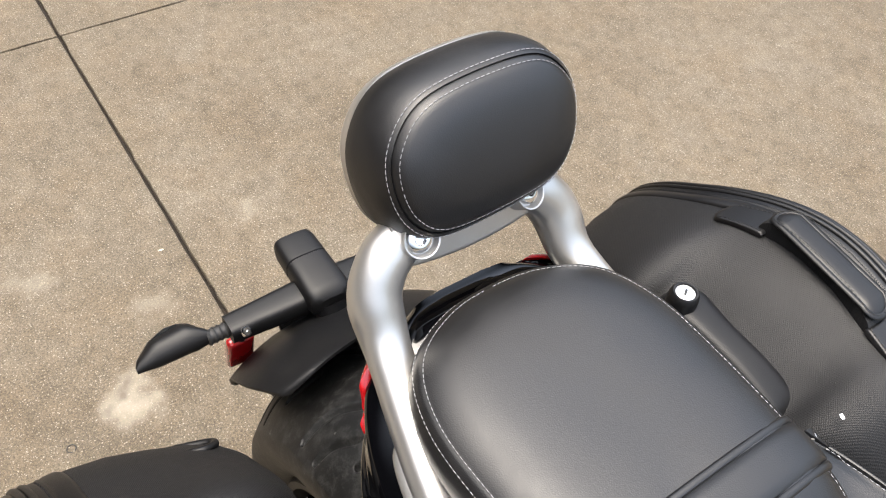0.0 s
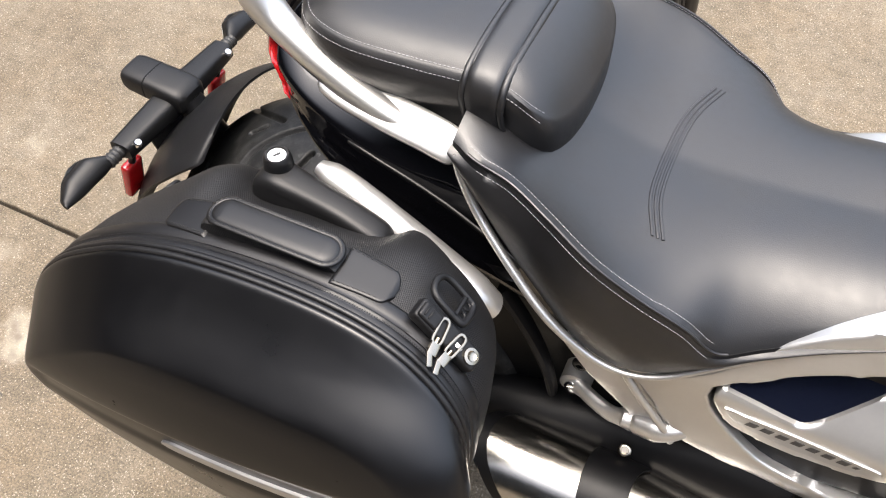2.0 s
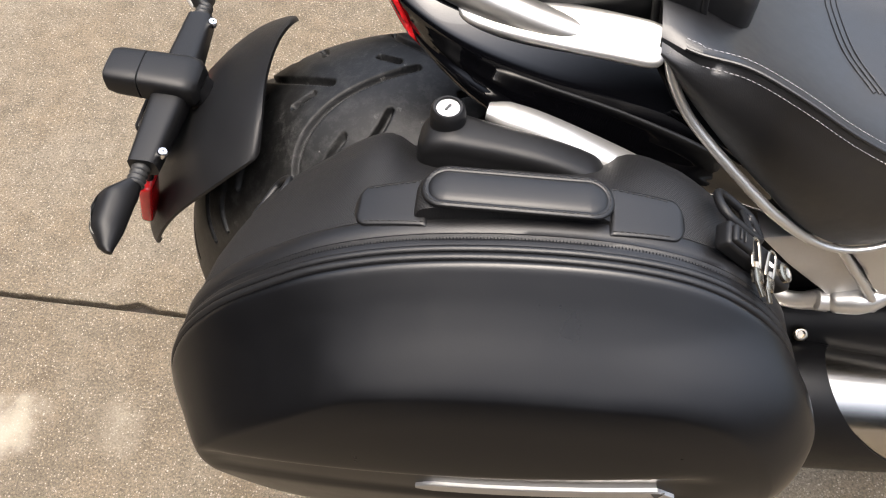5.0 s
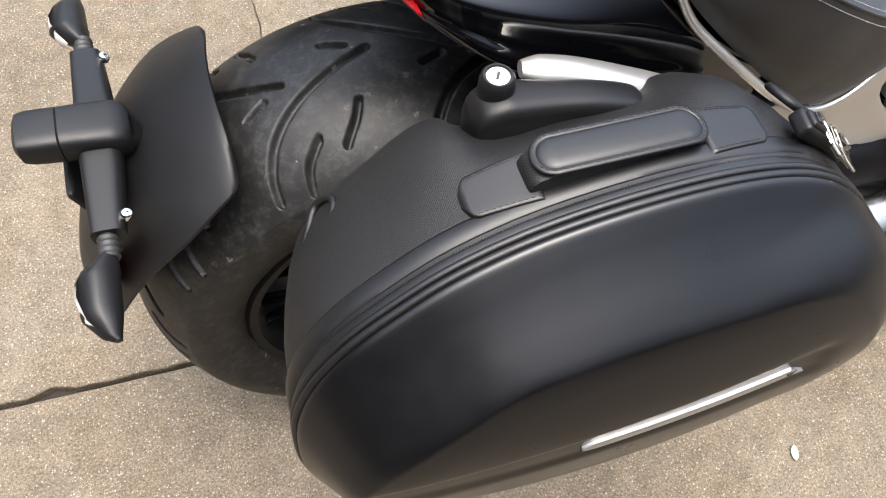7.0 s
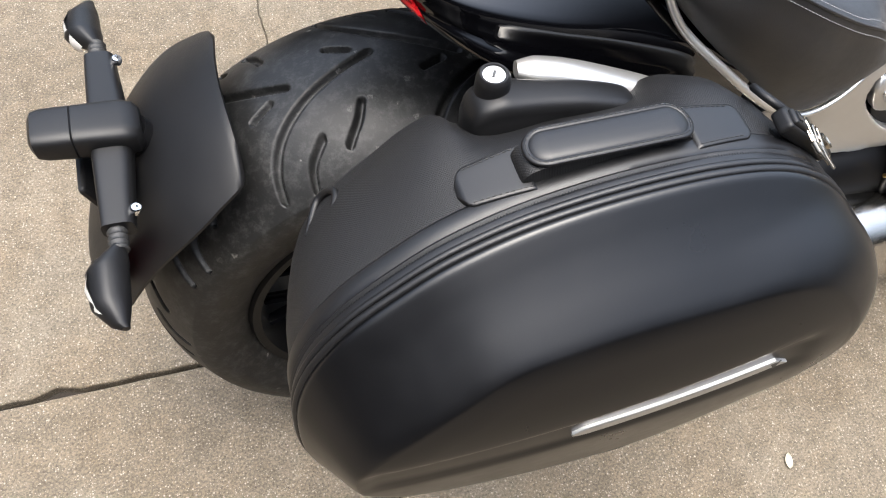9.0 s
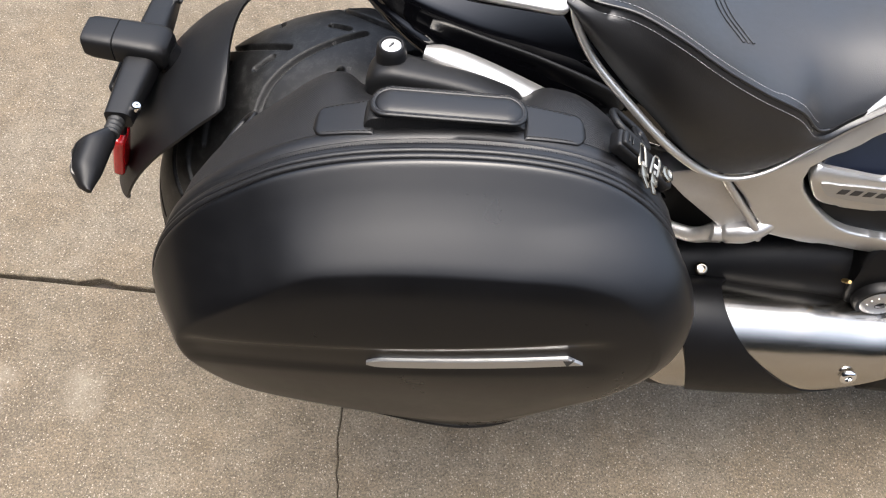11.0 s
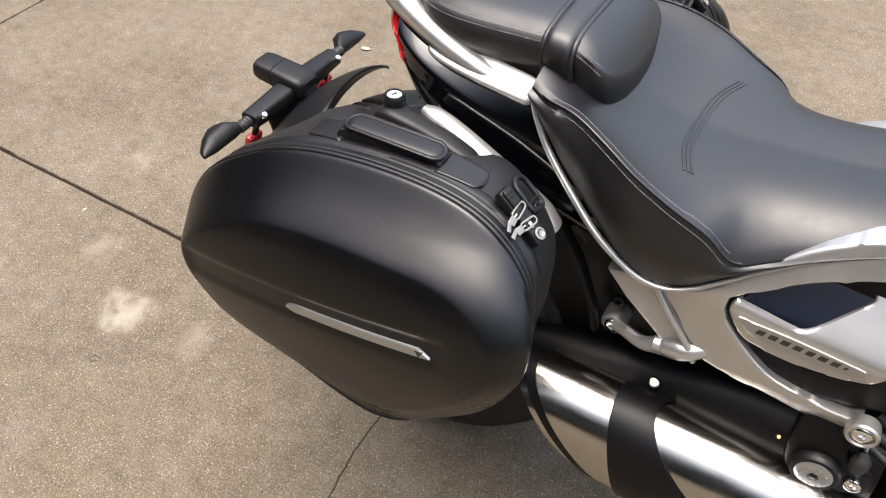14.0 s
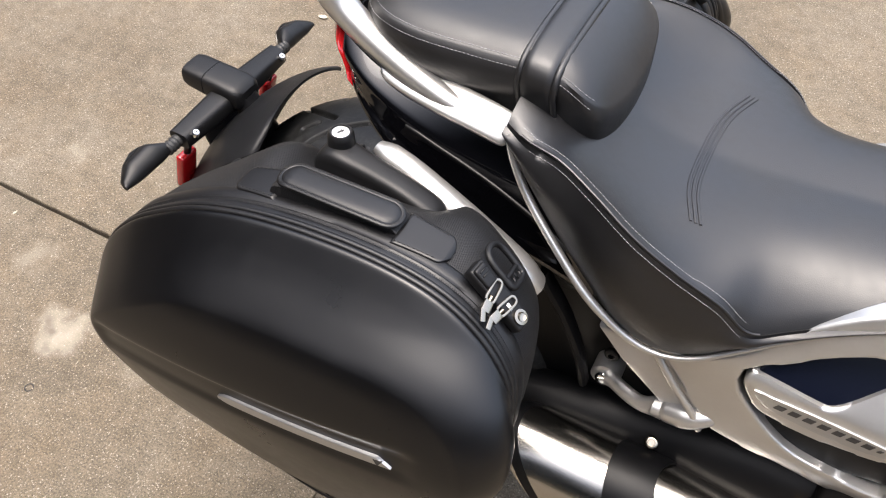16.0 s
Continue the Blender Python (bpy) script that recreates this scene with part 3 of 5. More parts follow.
def build_backrest(bike):
    def ring(k, w):
        return [rest_point(u, v, w) for u, v in rest_outline(k)]

    pad_rows = [ring(0.96, 0.0), ring(1.0, 0.004), ring(1.0, 0.014), ring(0.97, 0.026), ring(0.9, 0.037), ring(0.84, 0.0405), ring(0.825, 0.0395), ring(0.8, 0.043), ring(0.7, 0.047), ring(0.45, 0.05), ring(0.2, 0.051), ring(0.02, 0.0512)]
    pad = part("backrest_pad", grid(pad_rows, ring=True, caps=True), LEATHER, bike, "padded black leather backrest with pale stitching")
    lines = [ring(0.885, 0.0388), ring(0.775, 0.0447)]
    part("stitching", stitches([r + r[:1] for r in lines]), THREAD, pad, "pale grey double stitching", kind="stuff")
    back = [ring(0.2, -0.03), ring(0.7, -0.026), ring(0.92, -0.01), ring(1.0, -0.001), ring(1.008, 0.004), ring(0.995, 0.005)]
    part("backrest_shell", grid(back, ring=True, caps=True), SILVER, bike, "satin silver shell behind the pad")
    # a plate between the rails, with a pressed hollow that has a bright rim
    front, rear = [], []
    for y in np.linspace(-0.064, 0.062, 64):
        low = 0.8985 + 0.004 * (y / 0.05) ** 2
        zs = [low, low + 0.002] + list(np.linspace(low + 0.004, 0.972, 40))
        line = []
        for i, z in enumerate(zs):
            inside = min(z - 0.9215 - 0.04 * (y + 0.012), (y + 0.036) * 0.8 + 0.5 * (z - 0.9215), (0.012 - y) * 0.8 + 0.5 * (z - 0.9215))
            press = -0.004 / (1 + math.exp(-inside / 0.0009)) + 0.0022 * math.exp(-((inside + 0.0012) / 0.0014) ** 2)
            line.append((0.0085 - 0.445 * (z - 0.9) + press - (0.0018 if i == 0 else 0), y, z))
        front.append(line)
        rear.append([(x - 0.012, y2, z) for (x, y2, z) in [(0.0085 - 0.445 * (z - 0.9), y, z) for z in zs]])
    bm = grid([f + r[::-1] for f, r in zip(front, rear)], ring=True, caps=True)
    part("mounting_plate", bm, SILVER, bike, "satin silver plate with a pressed hollow between the rails", sharp=60)


# rider's seat: x, centre height, seam half width, seam height, edge half width, edge height
SEAT = spline([(0.236, 0.85, 0.136, 0.836, 0.144, 0.826), (0.262, 0.835, 0.148, 0.832, 0.152, 0.795), (0.3, 0.81, 0.158, 0.83, 0.164, 0.757), (0.34, 0.786, 0.172, 0.818, 0.176, 0.722), (0.385, 0.77, 0.184, 0.797, 0.185, 0.684), (0.43, 0.766, 0.184, 0.773, 0.184, 0.66), (0.475, 0.766, 0.18, 0.75, 0.178, 0.668),
               (0.51, 0.768, 0.17, 0.718, 0.166, 0.69), (0.545, 0.77, 0.152, 0.724, 0.153, 0.712), (0.6, 0.776, 0.132, 0.748, 0.138, 0.74), (0.67, 0.79, 0.118, 0.775, 0.125, 0.77), (0.76, 0.825, 0.11, 0.8, 0.118, 0.79)], 90)


def seat_row(x, c, ys, zs, yb, zb, lift=0.0):
    top = [(ys * s, c + (zs - c) * s ** 4 + 0.004 * math.sin(math.pi * s) + lift) for s in np.linspace(0, 1, 26)]
    top[-1] = (ys, zs - 0.0022)
    sidewall = [(ys + 0.001, zs - 0.0015), (ys + 0.004, zs - 0.008)] + [(ys + (yb - ys) * s + 0.010 * math.sin(math.pi * s), zs + (zb - zs) * s) for s in np.linspace(0.15, 1, 12)]
    return top, sidewall


def build_seat(bike):
    rows = []
    for s in SEAT:
        top, wall = seat_row(*s)
        half = top + wall
        rows.append([(s[0], -y, z) for y, z in half[::-1]] + [(s[0], y, z) for y, z in half[1:]])
    seat = part("rider_seat", grid(rows), LEATHER, bike, "black leather rider seat with pale double stitching", sharp=60)
    lines = []
    for side in (-1, 1):
        cut = [s for s in SEAT if 0.25 < s[0] < 0.52]
        lines.append([(s[0], side * (s[2] - 0.005), s[3] + 0.0026 + (0.002 if s[3] < s[1] else 0)) for s in cut])
        lines.append([(s[0], side * (s[2] + 0.0045), s[3] - 0.007) for s in cut])
        part("piping", tube([(s[0], side * (s[2] + 0.001), s[3]) for s in cut], 0.0016, 8), LEATHER, seat)
    part("stitching", stitches(lines), THREAD, seat, "pale grey double stitching", kind="stuff")
    for off in (-0.005, 0.0, 0.005):
        arc = spline([(0.428 + off, -0.112), (0.414 + off, -0.07), (0.41 + off, -0.03), (0.411 + off, 0.03), (0.417 + off, 0.07), (0.432 + off, 0.112)], 50)

        def on_seat(x, y):
            i = int(np.argmin(np.abs(SEAT[:, 0] - x)))
            s, q = SEAT[i], min(1, abs(y) / SEAT[i][2])
            return s[1] + (s[3] - s[1]) * q ** 4 + 0.004 * math.sin(math.pi * q)

        part("pleat", tube([(x, y, on_seat(x, y) + 0.0002) for x, y in arc], 0.0016, 8, 0.7), LEATHER, seat)


def pillion_ring(k, z, count=80):
    pts = [(0.032, 0.0), (0.038, 0.045), (0.062, 0.085), (0.11, 0.104), (0.18, 0.104), (0.25, 0.099), (0.302, 0.097), (0.32, 0.064), (0.325, 0.0)]
    o = spline(pts + [(x, -y) for x, y in pts[-2:0:-1]], count, closed=True)
    row = []
    for x, y in o:
        gx, gy = x - 0.18, y
        grow = 0.1 * (k - 1) / max(0.1, math.hypot(gx, gy)) * min(1, max(0, (0.33 - x) / 0.08)) if k > 1 else k - 1
        px, py = x + gx * grow, y + gy * grow
        if k <= 1:
            px, py = 0.18 + (x - 0.18) * (1 - (1 - k) * 0.7) if k > 0.3 else 0.18 + gx * k * 0.7 / 0.3 * 0.73, y * k
        drop = max(0.0, px - 0.235) / 0.095
        row.append((px, py, z - 0.052 * drop ** 2.2))
    return row


def pillion_rows():
    return [pillion_ring(0.93, 0.8), pillion_ring(0.98, 0.825), pillion_ring(1.04, 0.845), pillion_ring(1.05, 0.862), pillion_ring(1.0, 0.8775), pillion_ring(0.975, 0.8785), pillion_ring(0.95, 0.8805), pillion_ring(0.88, 0.8855), pillion_ring(0.75, 0.8895), pillion_ring(0.6, 0.891), pillion_ring(0.5, 0.8915), pillion_ring(0.4, 0.8918), pillion_ring(0.3, 0.892), pillion_ring(0.2, 0.892), pillion_ring(0.1, 0.892), pillion_ring(0.01, 0.892)]


def build_pillion(bike):
    seat = part("pillion_seat", grid(pillion_rows(), ring=True, caps=True), LEATHER, bike, "black leather pillion cushion with pale stitching", sharp=60)
    lines = []
    for k, z in ((1.025, 0.8722), (0.965, 0.8797)):
        ring = pillion_ring(k, z, 160)
        lines += [[p for p in ring if p[1] < 0 and p[0] < 0.306], [p for p in ring if p[1] >= 0 and p[0] < 0.306]]
    part("stitching", stitches(lines), THREAD, seat, "pale grey double stitching", kind="stuff")
    # the broad strap across the cushion
    prof = spline([(-0.1, 0.795), (-0.105, 0.825), (-0.109, 0.848), (-0.109, 0.866), (-0.101, 0.8805), (-0.086, 0.8875), (-0.06, 0.892), (0.0, 0.8945), (0.06, 0.892), (0.086, 0.8875), (0.101, 0.8805), (0.109, 0.866), (0.109, 0.848), (0.105, 0.825), (0.1, 0.795)], 70)
    rows = []
    for f, up in ((-0.0215, -0.004), (-0.021, -0.0012), (-0.0195, -0.0003), (-0.0165, -0.0003), (-0.0155, -0.0016), (-0.0145, -0.0003), (-0.008, 0.0), (0.0, 0.0), (0.008, 0.0), (0.0145, -0.0003), (0.0155, -0.0016), (0.0165, -0.0003), (0.0195, -0.0003), (0.021, -0.0012), (0.0215, -0.004)):
        row = []
        for y, z in prof:
            cx = 0.248 + (0.86 - min(z, 0.86)) * 0.15
            px = cx + f
            sx = 1 + up / 0.118
            drop = max(0.0, px - 0.235) / 0.095
            row.append((px, y * sx, z + up * (1 if z > 0.86 else 0.2) - 0.052 * drop ** 2.2 * (1 if z > 0.84 else 0.6)))
        rows.append(row)
    part("seat_strap", grid(rows), LEATHER, seat, "stitched black leather grab strap", sharp=70)


def build_frame(bike):
    """Satin silver frame plates below the seat, on both sides."""
    def bend(x, y, z):
        lean = 0.4 * soft(z - 0.665, 0.006)
        return (x, y - 0.174 + lean + 0.25 * soft(0.55 - z, 0.004), z)

    def cover_shape(x, y, z):
        ridge = 0.657 - 0.07 * (x - 0.53)
        return (x, y - 0.177 + 0.75 * soft(z - ridge, 0.0022) + 0.12 * soft(ridge - z, 0.0022), z)

    for side in (-1, 1):
        line = spline([(0.241, -0.146, 0.83), (0.25, -0.1495, 0.806), (0.272, -0.157, 0.772), (0.315, -0.174, 0.734), (0.36, -0.187, 0.697), (0.405, -0.187, 0.664), (0.442, -0.184, 0.653), (0.475, -0.179, 0.662), (0.508, -0.169, 0.684), (0.545, -0.156, 0.71), (0.6, -0.14, 0.742), (0.67, -0.128, 0.772), (0.76, -0.12, 0.793)], 80)
        bm = tube([(x, y, z) for x, y, z in line], np.interp(np.linspace(0, 1, 80), [0, 0.04, 0.3, 0.45, 1], [0.0034, 0.0044, 0.005, 0.0034, 0.0026]), 12, 0.9)
        part("edge_strip", flip(bm, side), SILVER, bike, "narrow satin silver strip along the seat edge")
        wedge = [(0.374, 0.628), (0.41, 0.636), (0.44, 0.64), (0.505, 0.566), (0.514, 0.545), (0.488, 0.536), (0.468, 0.545), (0.456, 0.558)]
        part("frame_gusset", flip(plate(wedge, 0.03, 0.003, lambda x, y, z: (x, y - 0.168 + 0.25 * max(0, z - 0.6), z)), side), CAST, bike, "grey cast gusset behind the frame")
        top_edge = [tuple(q) for q in spline([(0.436, 0.65), (0.47, 0.653), (0.5, 0.672), (0.528, 0.696), (0.557, 0.727), (0.589, 0.752), (0.622, 0.77), (0.655, 0.783), (0.76, 0.802)], 22)]
        inner = [tuple(q) for q in spline([(0.76, 0.757), (0.7, 0.75), (0.668, 0.743), (0.636, 0.732), (0.588, 0.71), (0.537, 0.678), (0.521, 0.664), (0.52, 0.652), (0.53, 0.629), (0.561, 0.596), (0.597, 0.57), (0.641, 0.56), (0.688, 0.556), (0.706, 0.566)], 30)]
        outer = [tuple(q) for q in spline([(0.712, 0.533), (0.654, 0.525), (0.6, 0.536), (0.54, 0.545), (0.518, 0.552), (0.495, 0.58), (0.47, 0.612)], 15)]
        frame_ob = part("side_frame", flip(plate(top_edge + inner + outer, 0.03, 0.0042, bend, steps=3), side), SILVER, bike, "satin silver cast side frame")
        ridge = tube(spline([(0.433, -0.172, 0.648), (0.462, -0.177, 0.612), (0.494, -0.177, 0.572), (0.503, -0.176, 0.558), (0.509, -0.175, 0.545)], 30), 0.0042, 10)
        part("frame_ridge", flip(ridge, side), SILVER, frame_ob)
        horn = tube(spline([(0.468, -0.169, 0.544), (0.49, -0.171, 0.552), (0.504, -0.17, 0.558), (0.522, -0.162, 0.566)], 20), np.interp(np.linspace(0, 1, 20), [0, 0.05, 0.4, 1], [0.0105, 0.013, 0.015, 0.01]), 18)
        part("frame_horn", flip(horn, side), SILVER, frame_ob)
        boss = lathe([(0.01, 0.0185), (-0.008, 0.0195), (-0.0105, 0.0175), (-0.0105, 0.0148), (-0.008, 0.0138), (-0.0045, 0.0135)], (0.712, -0.178, 0.551), "y", 36)
        part("frame_eye", flip(boss, side), SILVER, frame_ob)
        bolt("frame_bolt", (0.712, 0.182 * side, 0.551), bike, 0.0122, (0, side, 0), depth=0.006, socket=0.4)
        # the painted panel, the badge cover and the dark panel inside the frame
        panel = [(0.527, 0.654), (0.545, 0.682), (0.6, 0.72), (0.645, 0.756), (0.662, 0.762), (0.668, 0.702), (0.612, 0.65)]
        part("painted_panel", flip(plate(panel, 0.006, 0.001, lambda x, y, z: tuple(V(cover_shape(x, y, z)) + V((0, 0.005, 0)))), side), NAVY, bike, "gloss midnight blue side panel", sharp=60)
        mouth = [tuple(q) for q in spline([(0.529, 0.667), (0.56, 0.663), (0.596, 0.6585), (0.607, 0.659), (0.62, 0.667), (0.64, 0.684), (0.6565, 0.699), (0.66, 0.7045), (0.658, 0.711), (0.65, 0.718), (0.646, 0.724), (0.645, 0.75)], 50)]
        rest = [tuple(q) for q in spline([(0.76, 0.8), (0.76, 0.73), (0.76, 0.668)], 8)]
        under = [tuple(q) for q in spline([(0.735, 0.662), (0.712, 0.652), (0.702, 0.634), (0.69, 0.62), (0.66, 0.611), (0.62, 0.605), (0.56, 0.61), (0.54, 0.626), (0.527, 0.648), (0.525, 0.657)], 40)]
        cover = mouth + [(0.655, 0.772), (0.68, 0.782)] + rest + under
        cover_ob = part("badge_cover", flip(plate(cover, 0.012, 0.0035, cover_shape, steps=4), side), SILVER, bike, "satin silver cover that carries the badge")
        rim = spline([(0.538, 0.65), (0.56, 0.649), (0.6, 0.648), (0.66, 0.643), (0.683, 0.64), (0.676, 0.627), (0.623, 0.62), (0.56, 0.627), (0.546, 0.637)], 48, closed=True)
        badge_ob = part("badge", flip(plate(rim, 0.004, 0.0008, lambda x, y, z: tuple(V(cover_shape(x, y, z)) - V((0, 0.0022, 0)))), side), BADGE, cover_ob, "brushed metal badge with a row of dark marks")
        # the lettering as plain dark bars
        x = 0.561
        for w, h in ((0.012, 0.0084), (0.012, 0.0084), (0.012, 0.0084), (0.012, 0.0084), (0.0115, 0.0084), (0.012, 0.0084), (0.0115, 0.0084), (0.0065, 0.0045)):
            z = 0.6385 - (x - 0.556) * 0.03
            mark = plate([(x, z - h / 2), (x + w - 0.003, z - h / 2), (x + w - 0.0005, z + h / 2), (x + 0.0025, z + h / 2)], 0.001, 0, lambda a, b, c: tuple(V(cover_shape(a, b, c)) - V((0, 0.0028, 0))))
            part("dark_bar", flip(mark, side), DARK_MARK, badge_ob)
            x += w + 0.0022
        dark = [(0.556, 0.606), (0.63, 0.6), (0.68, 0.61), (0.703, 0.628), (0.715, 0.652), (0.76, 0.664), (0.76, 0.58), (0.72, 0.575), (0.7, 0.566), (0.64, 0.556), (0.594, 0.566), (0.566, 0.588)]
        part("dark_panel", flip(plate(dark, 0.02, 0.003, lambda x, y, z: (x, y - 0.162, z)), side), SATIN, bike, "satin black lower side panel")


NAVY = material("midnight_blue_paint", (0.003, 0.004, 0.009), 0.1, specular=0.1, coat=1.0, spread=0.1, scale=10, rough_spread=0.05)


def build_underside(bike):
    """Swing arm, linkage, brackets and the dark mass of the engine."""
    arm = spline([(0.05, -0.145, 0.33), (0.14, -0.145, 0.355), (0.3, -0.132, 0.392), (0.45, -0.118, 0.41), (0.62, -0.122, 0.446), (0.76, -0.126, 0.456)], 40)
    part("swing_arm", tube(arm, np.interp(np.linspace(0, 1, 40), [0, 0.3, 0.55, 1], [0.03, 0.038, 0.047, 0.056]), 28, 1.15), SATIN, bike, "satin black single-sided swing arm")
    bolt("swing_arm_bolt", (0.472, -0.16, 0.457), bike, 0.0086, (0, -0.6, 0.8), NICKEL, depth=0.005, socket=0.55)
    link = part("linkage_arm", tube(spline([(0.394, -0.13, 0.51), (0.415, -0.145, 0.516), (0.442, -0.158, 0.522), (0.464, -0.167, 0.541)], 20), np.interp(np.linspace(0, 1, 20), [0, 0.2, 0.8, 1], [0.012, 0.008, 0.0085, 0.011]), 12, 1.3), CAST, bike, "grey cast alloy linkage arm")
    part("linkage_eye", lathe([(-0.014, 0.015), (-0.012, 0.018), (0.014, 0.018), (0.016, 0.015)], (0.394, -0.122, 0.508), "y", 28), CAST, link)
    bolt("linkage_bolt", (0.394, -0.136, 0.508), bike, 0.0115, (0, -1, 0), depth=0.006)
    bolt("linkage_bolt", (0.394, -0.13, 0.552), bike, 0.0095, (0, -1, 0), SATIN, depth=0.006)
    part("linkage_bush", lathe([(-0.012, 0.008), (-0.01, 0.011), (0.01, 0.011), (0.012, 0.008)], (0.466, -0.168, 0.543), "x", 20), CAST, link)
    bracket = spline([(0.652, 0.53), (0.676, 0.548), (0.702, 0.552), (0.709, 0.52), (0.718, 0.492), (0.744, 0.486), (0.756, 0.462), (0.742, 0.437), (0.7, 0.42), (0.665, 0.43), (0.65, 0.458), (0.648, 0.5)], 64, closed=True)
    part("footrest_bracket", plate(bracket, 0.05, 0.006, lambda x, y, z: (x, y - 0.182 + 0.32 * soft(z - 0.5, 0.005), z), steps=3), SATIN, bike, "satin black footrest bracket")
    part("pivot_ring", lathe([(0.0, 0.031), (-0.008, 0.031), (-0.012, 0.028), (-0.012, 0.024)], (0.69, -0.182, 0.458), "y", 36), PLASTIC, bike)
    bolt("pivot_bolt", (0.69, -0.19, 0.458), bike, 0.0235, (0, -1, 0), BADGE, depth=0.007, socket=0.28, label="large polished pivot bolt")
    bolt("bracket_bolt", (0.734, -0.183, 0.462), bike, 0.0112, (0, -1, 0.1), depth=0.009)
    part("rod_boot", lathe([(-0.012, 0.006), (-0.01, 0.0105), (0.006, 0.012), (0.012, 0.009), (0.016, 0.005)], (0.729, -0.178, 0.494), "z", 20), RUBBER, bike, "black rubber boot")
    for k in range(12):
        a = k * math.pi / 6
        part("bolt_dot", lathe([(0, 0.0011), (-0.0008, 0.0009)], (0.69 + 0.0165 * math.cos(a), -0.1968, 0.458 + 0.0165 * math.sin(a)), "y", 8), CHROME, bike)
    for y, z, r in ((-0.15, 0.53, 0.006), (-0.158, 0.512, 0.005), (-0.142, 0.548, 0.0065)):
        part("hose", tube(spline([(0.725, y, z), (0.77, y - 0.008, z - 0.012), (0.83, y - 0.004, z + 0.004), (0.9, y + 0.02, z + 0.03)], 24), r, 10), RUBBER, bike, "black rubber hose")
    part("brass_nipple", tube([(0.635, -0.182, 0.485), (0.635, -0.188, 0.492), (0.635, -0.193, 0.498)], [0.0025, 0.0032, 0.0022], 12), BRASS, bike, "small brass nipple")
    part("brake_rod", tube([(0.725, -0.165, 0.535), (0.73, -0.168, 0.5), (0.735, -0.17, 0.462)], 0.0045, 12), CHROME, bike)
    # the dark mass under seat and tank
    core = [(0.28, 0.68), (0.33, 0.64), (0.4, 0.62), (0.5, 0.56), (0.54, 0.53), (0.6, 0.5), (0.95, 0.48), (1.0, 0.62), (0.95, 0.8), (0.7, 0.78), (0.55, 0.72), (0.4, 0.66)]
    bm = plate(core, 0.26, 0.01, lambda x, y, z: (x, y - 0.13, z))
    part("inner_frame", bm, SATIN, bike, "dark inner frame under the seat")
    engine = [(0.78, 0.2), (1.25, 0.18), (1.3, 0.4), (1.25, 0.62), (0.9, 0.6), (0.8, 0.52), (0.76, 0.36)]
    part("engine_case", plate(engine, 0.36, 0.02, lambda x, y, z: (x, y - 0.18, z)), SATIN, bike, "satin black engine casing")
    shock = tube([(0.30, -0.09, 0.64), (0.36, -0.06, 0.56), (0.4, -0.06, 0.5), (0.42, -0.06, 0.44)], 0.03, 16)
    part("shock_reservoir", shock, SATIN, bike, "satin black shock reservoir")
    fender = spline([(0.2, 0.7), (0.3, 0.69), (0.44, 0.66), (0.52, 0.58), (0.56, 0.48), (0.4, 0.4), (0.2, 0.42), (0.16, 0.56)], 40, closed=True)
    part("inner_fender", plate(fender, 0.01, 0.002, lambda x, y, z: (x, y - 0.108, z)), SATIN, bike, "black inner fender between wheel and frame")
    strut = tube(spline([(0.3, -0.15, 0.665), (0.335, -0.15, 0.61), (0.36, -0.148, 0.55), (0.372, -0.145, 0.5)], 20), 0.011, 10, 0.6)
    part("frame_strut", strut, SATIN, bike, "black strut below the seat")


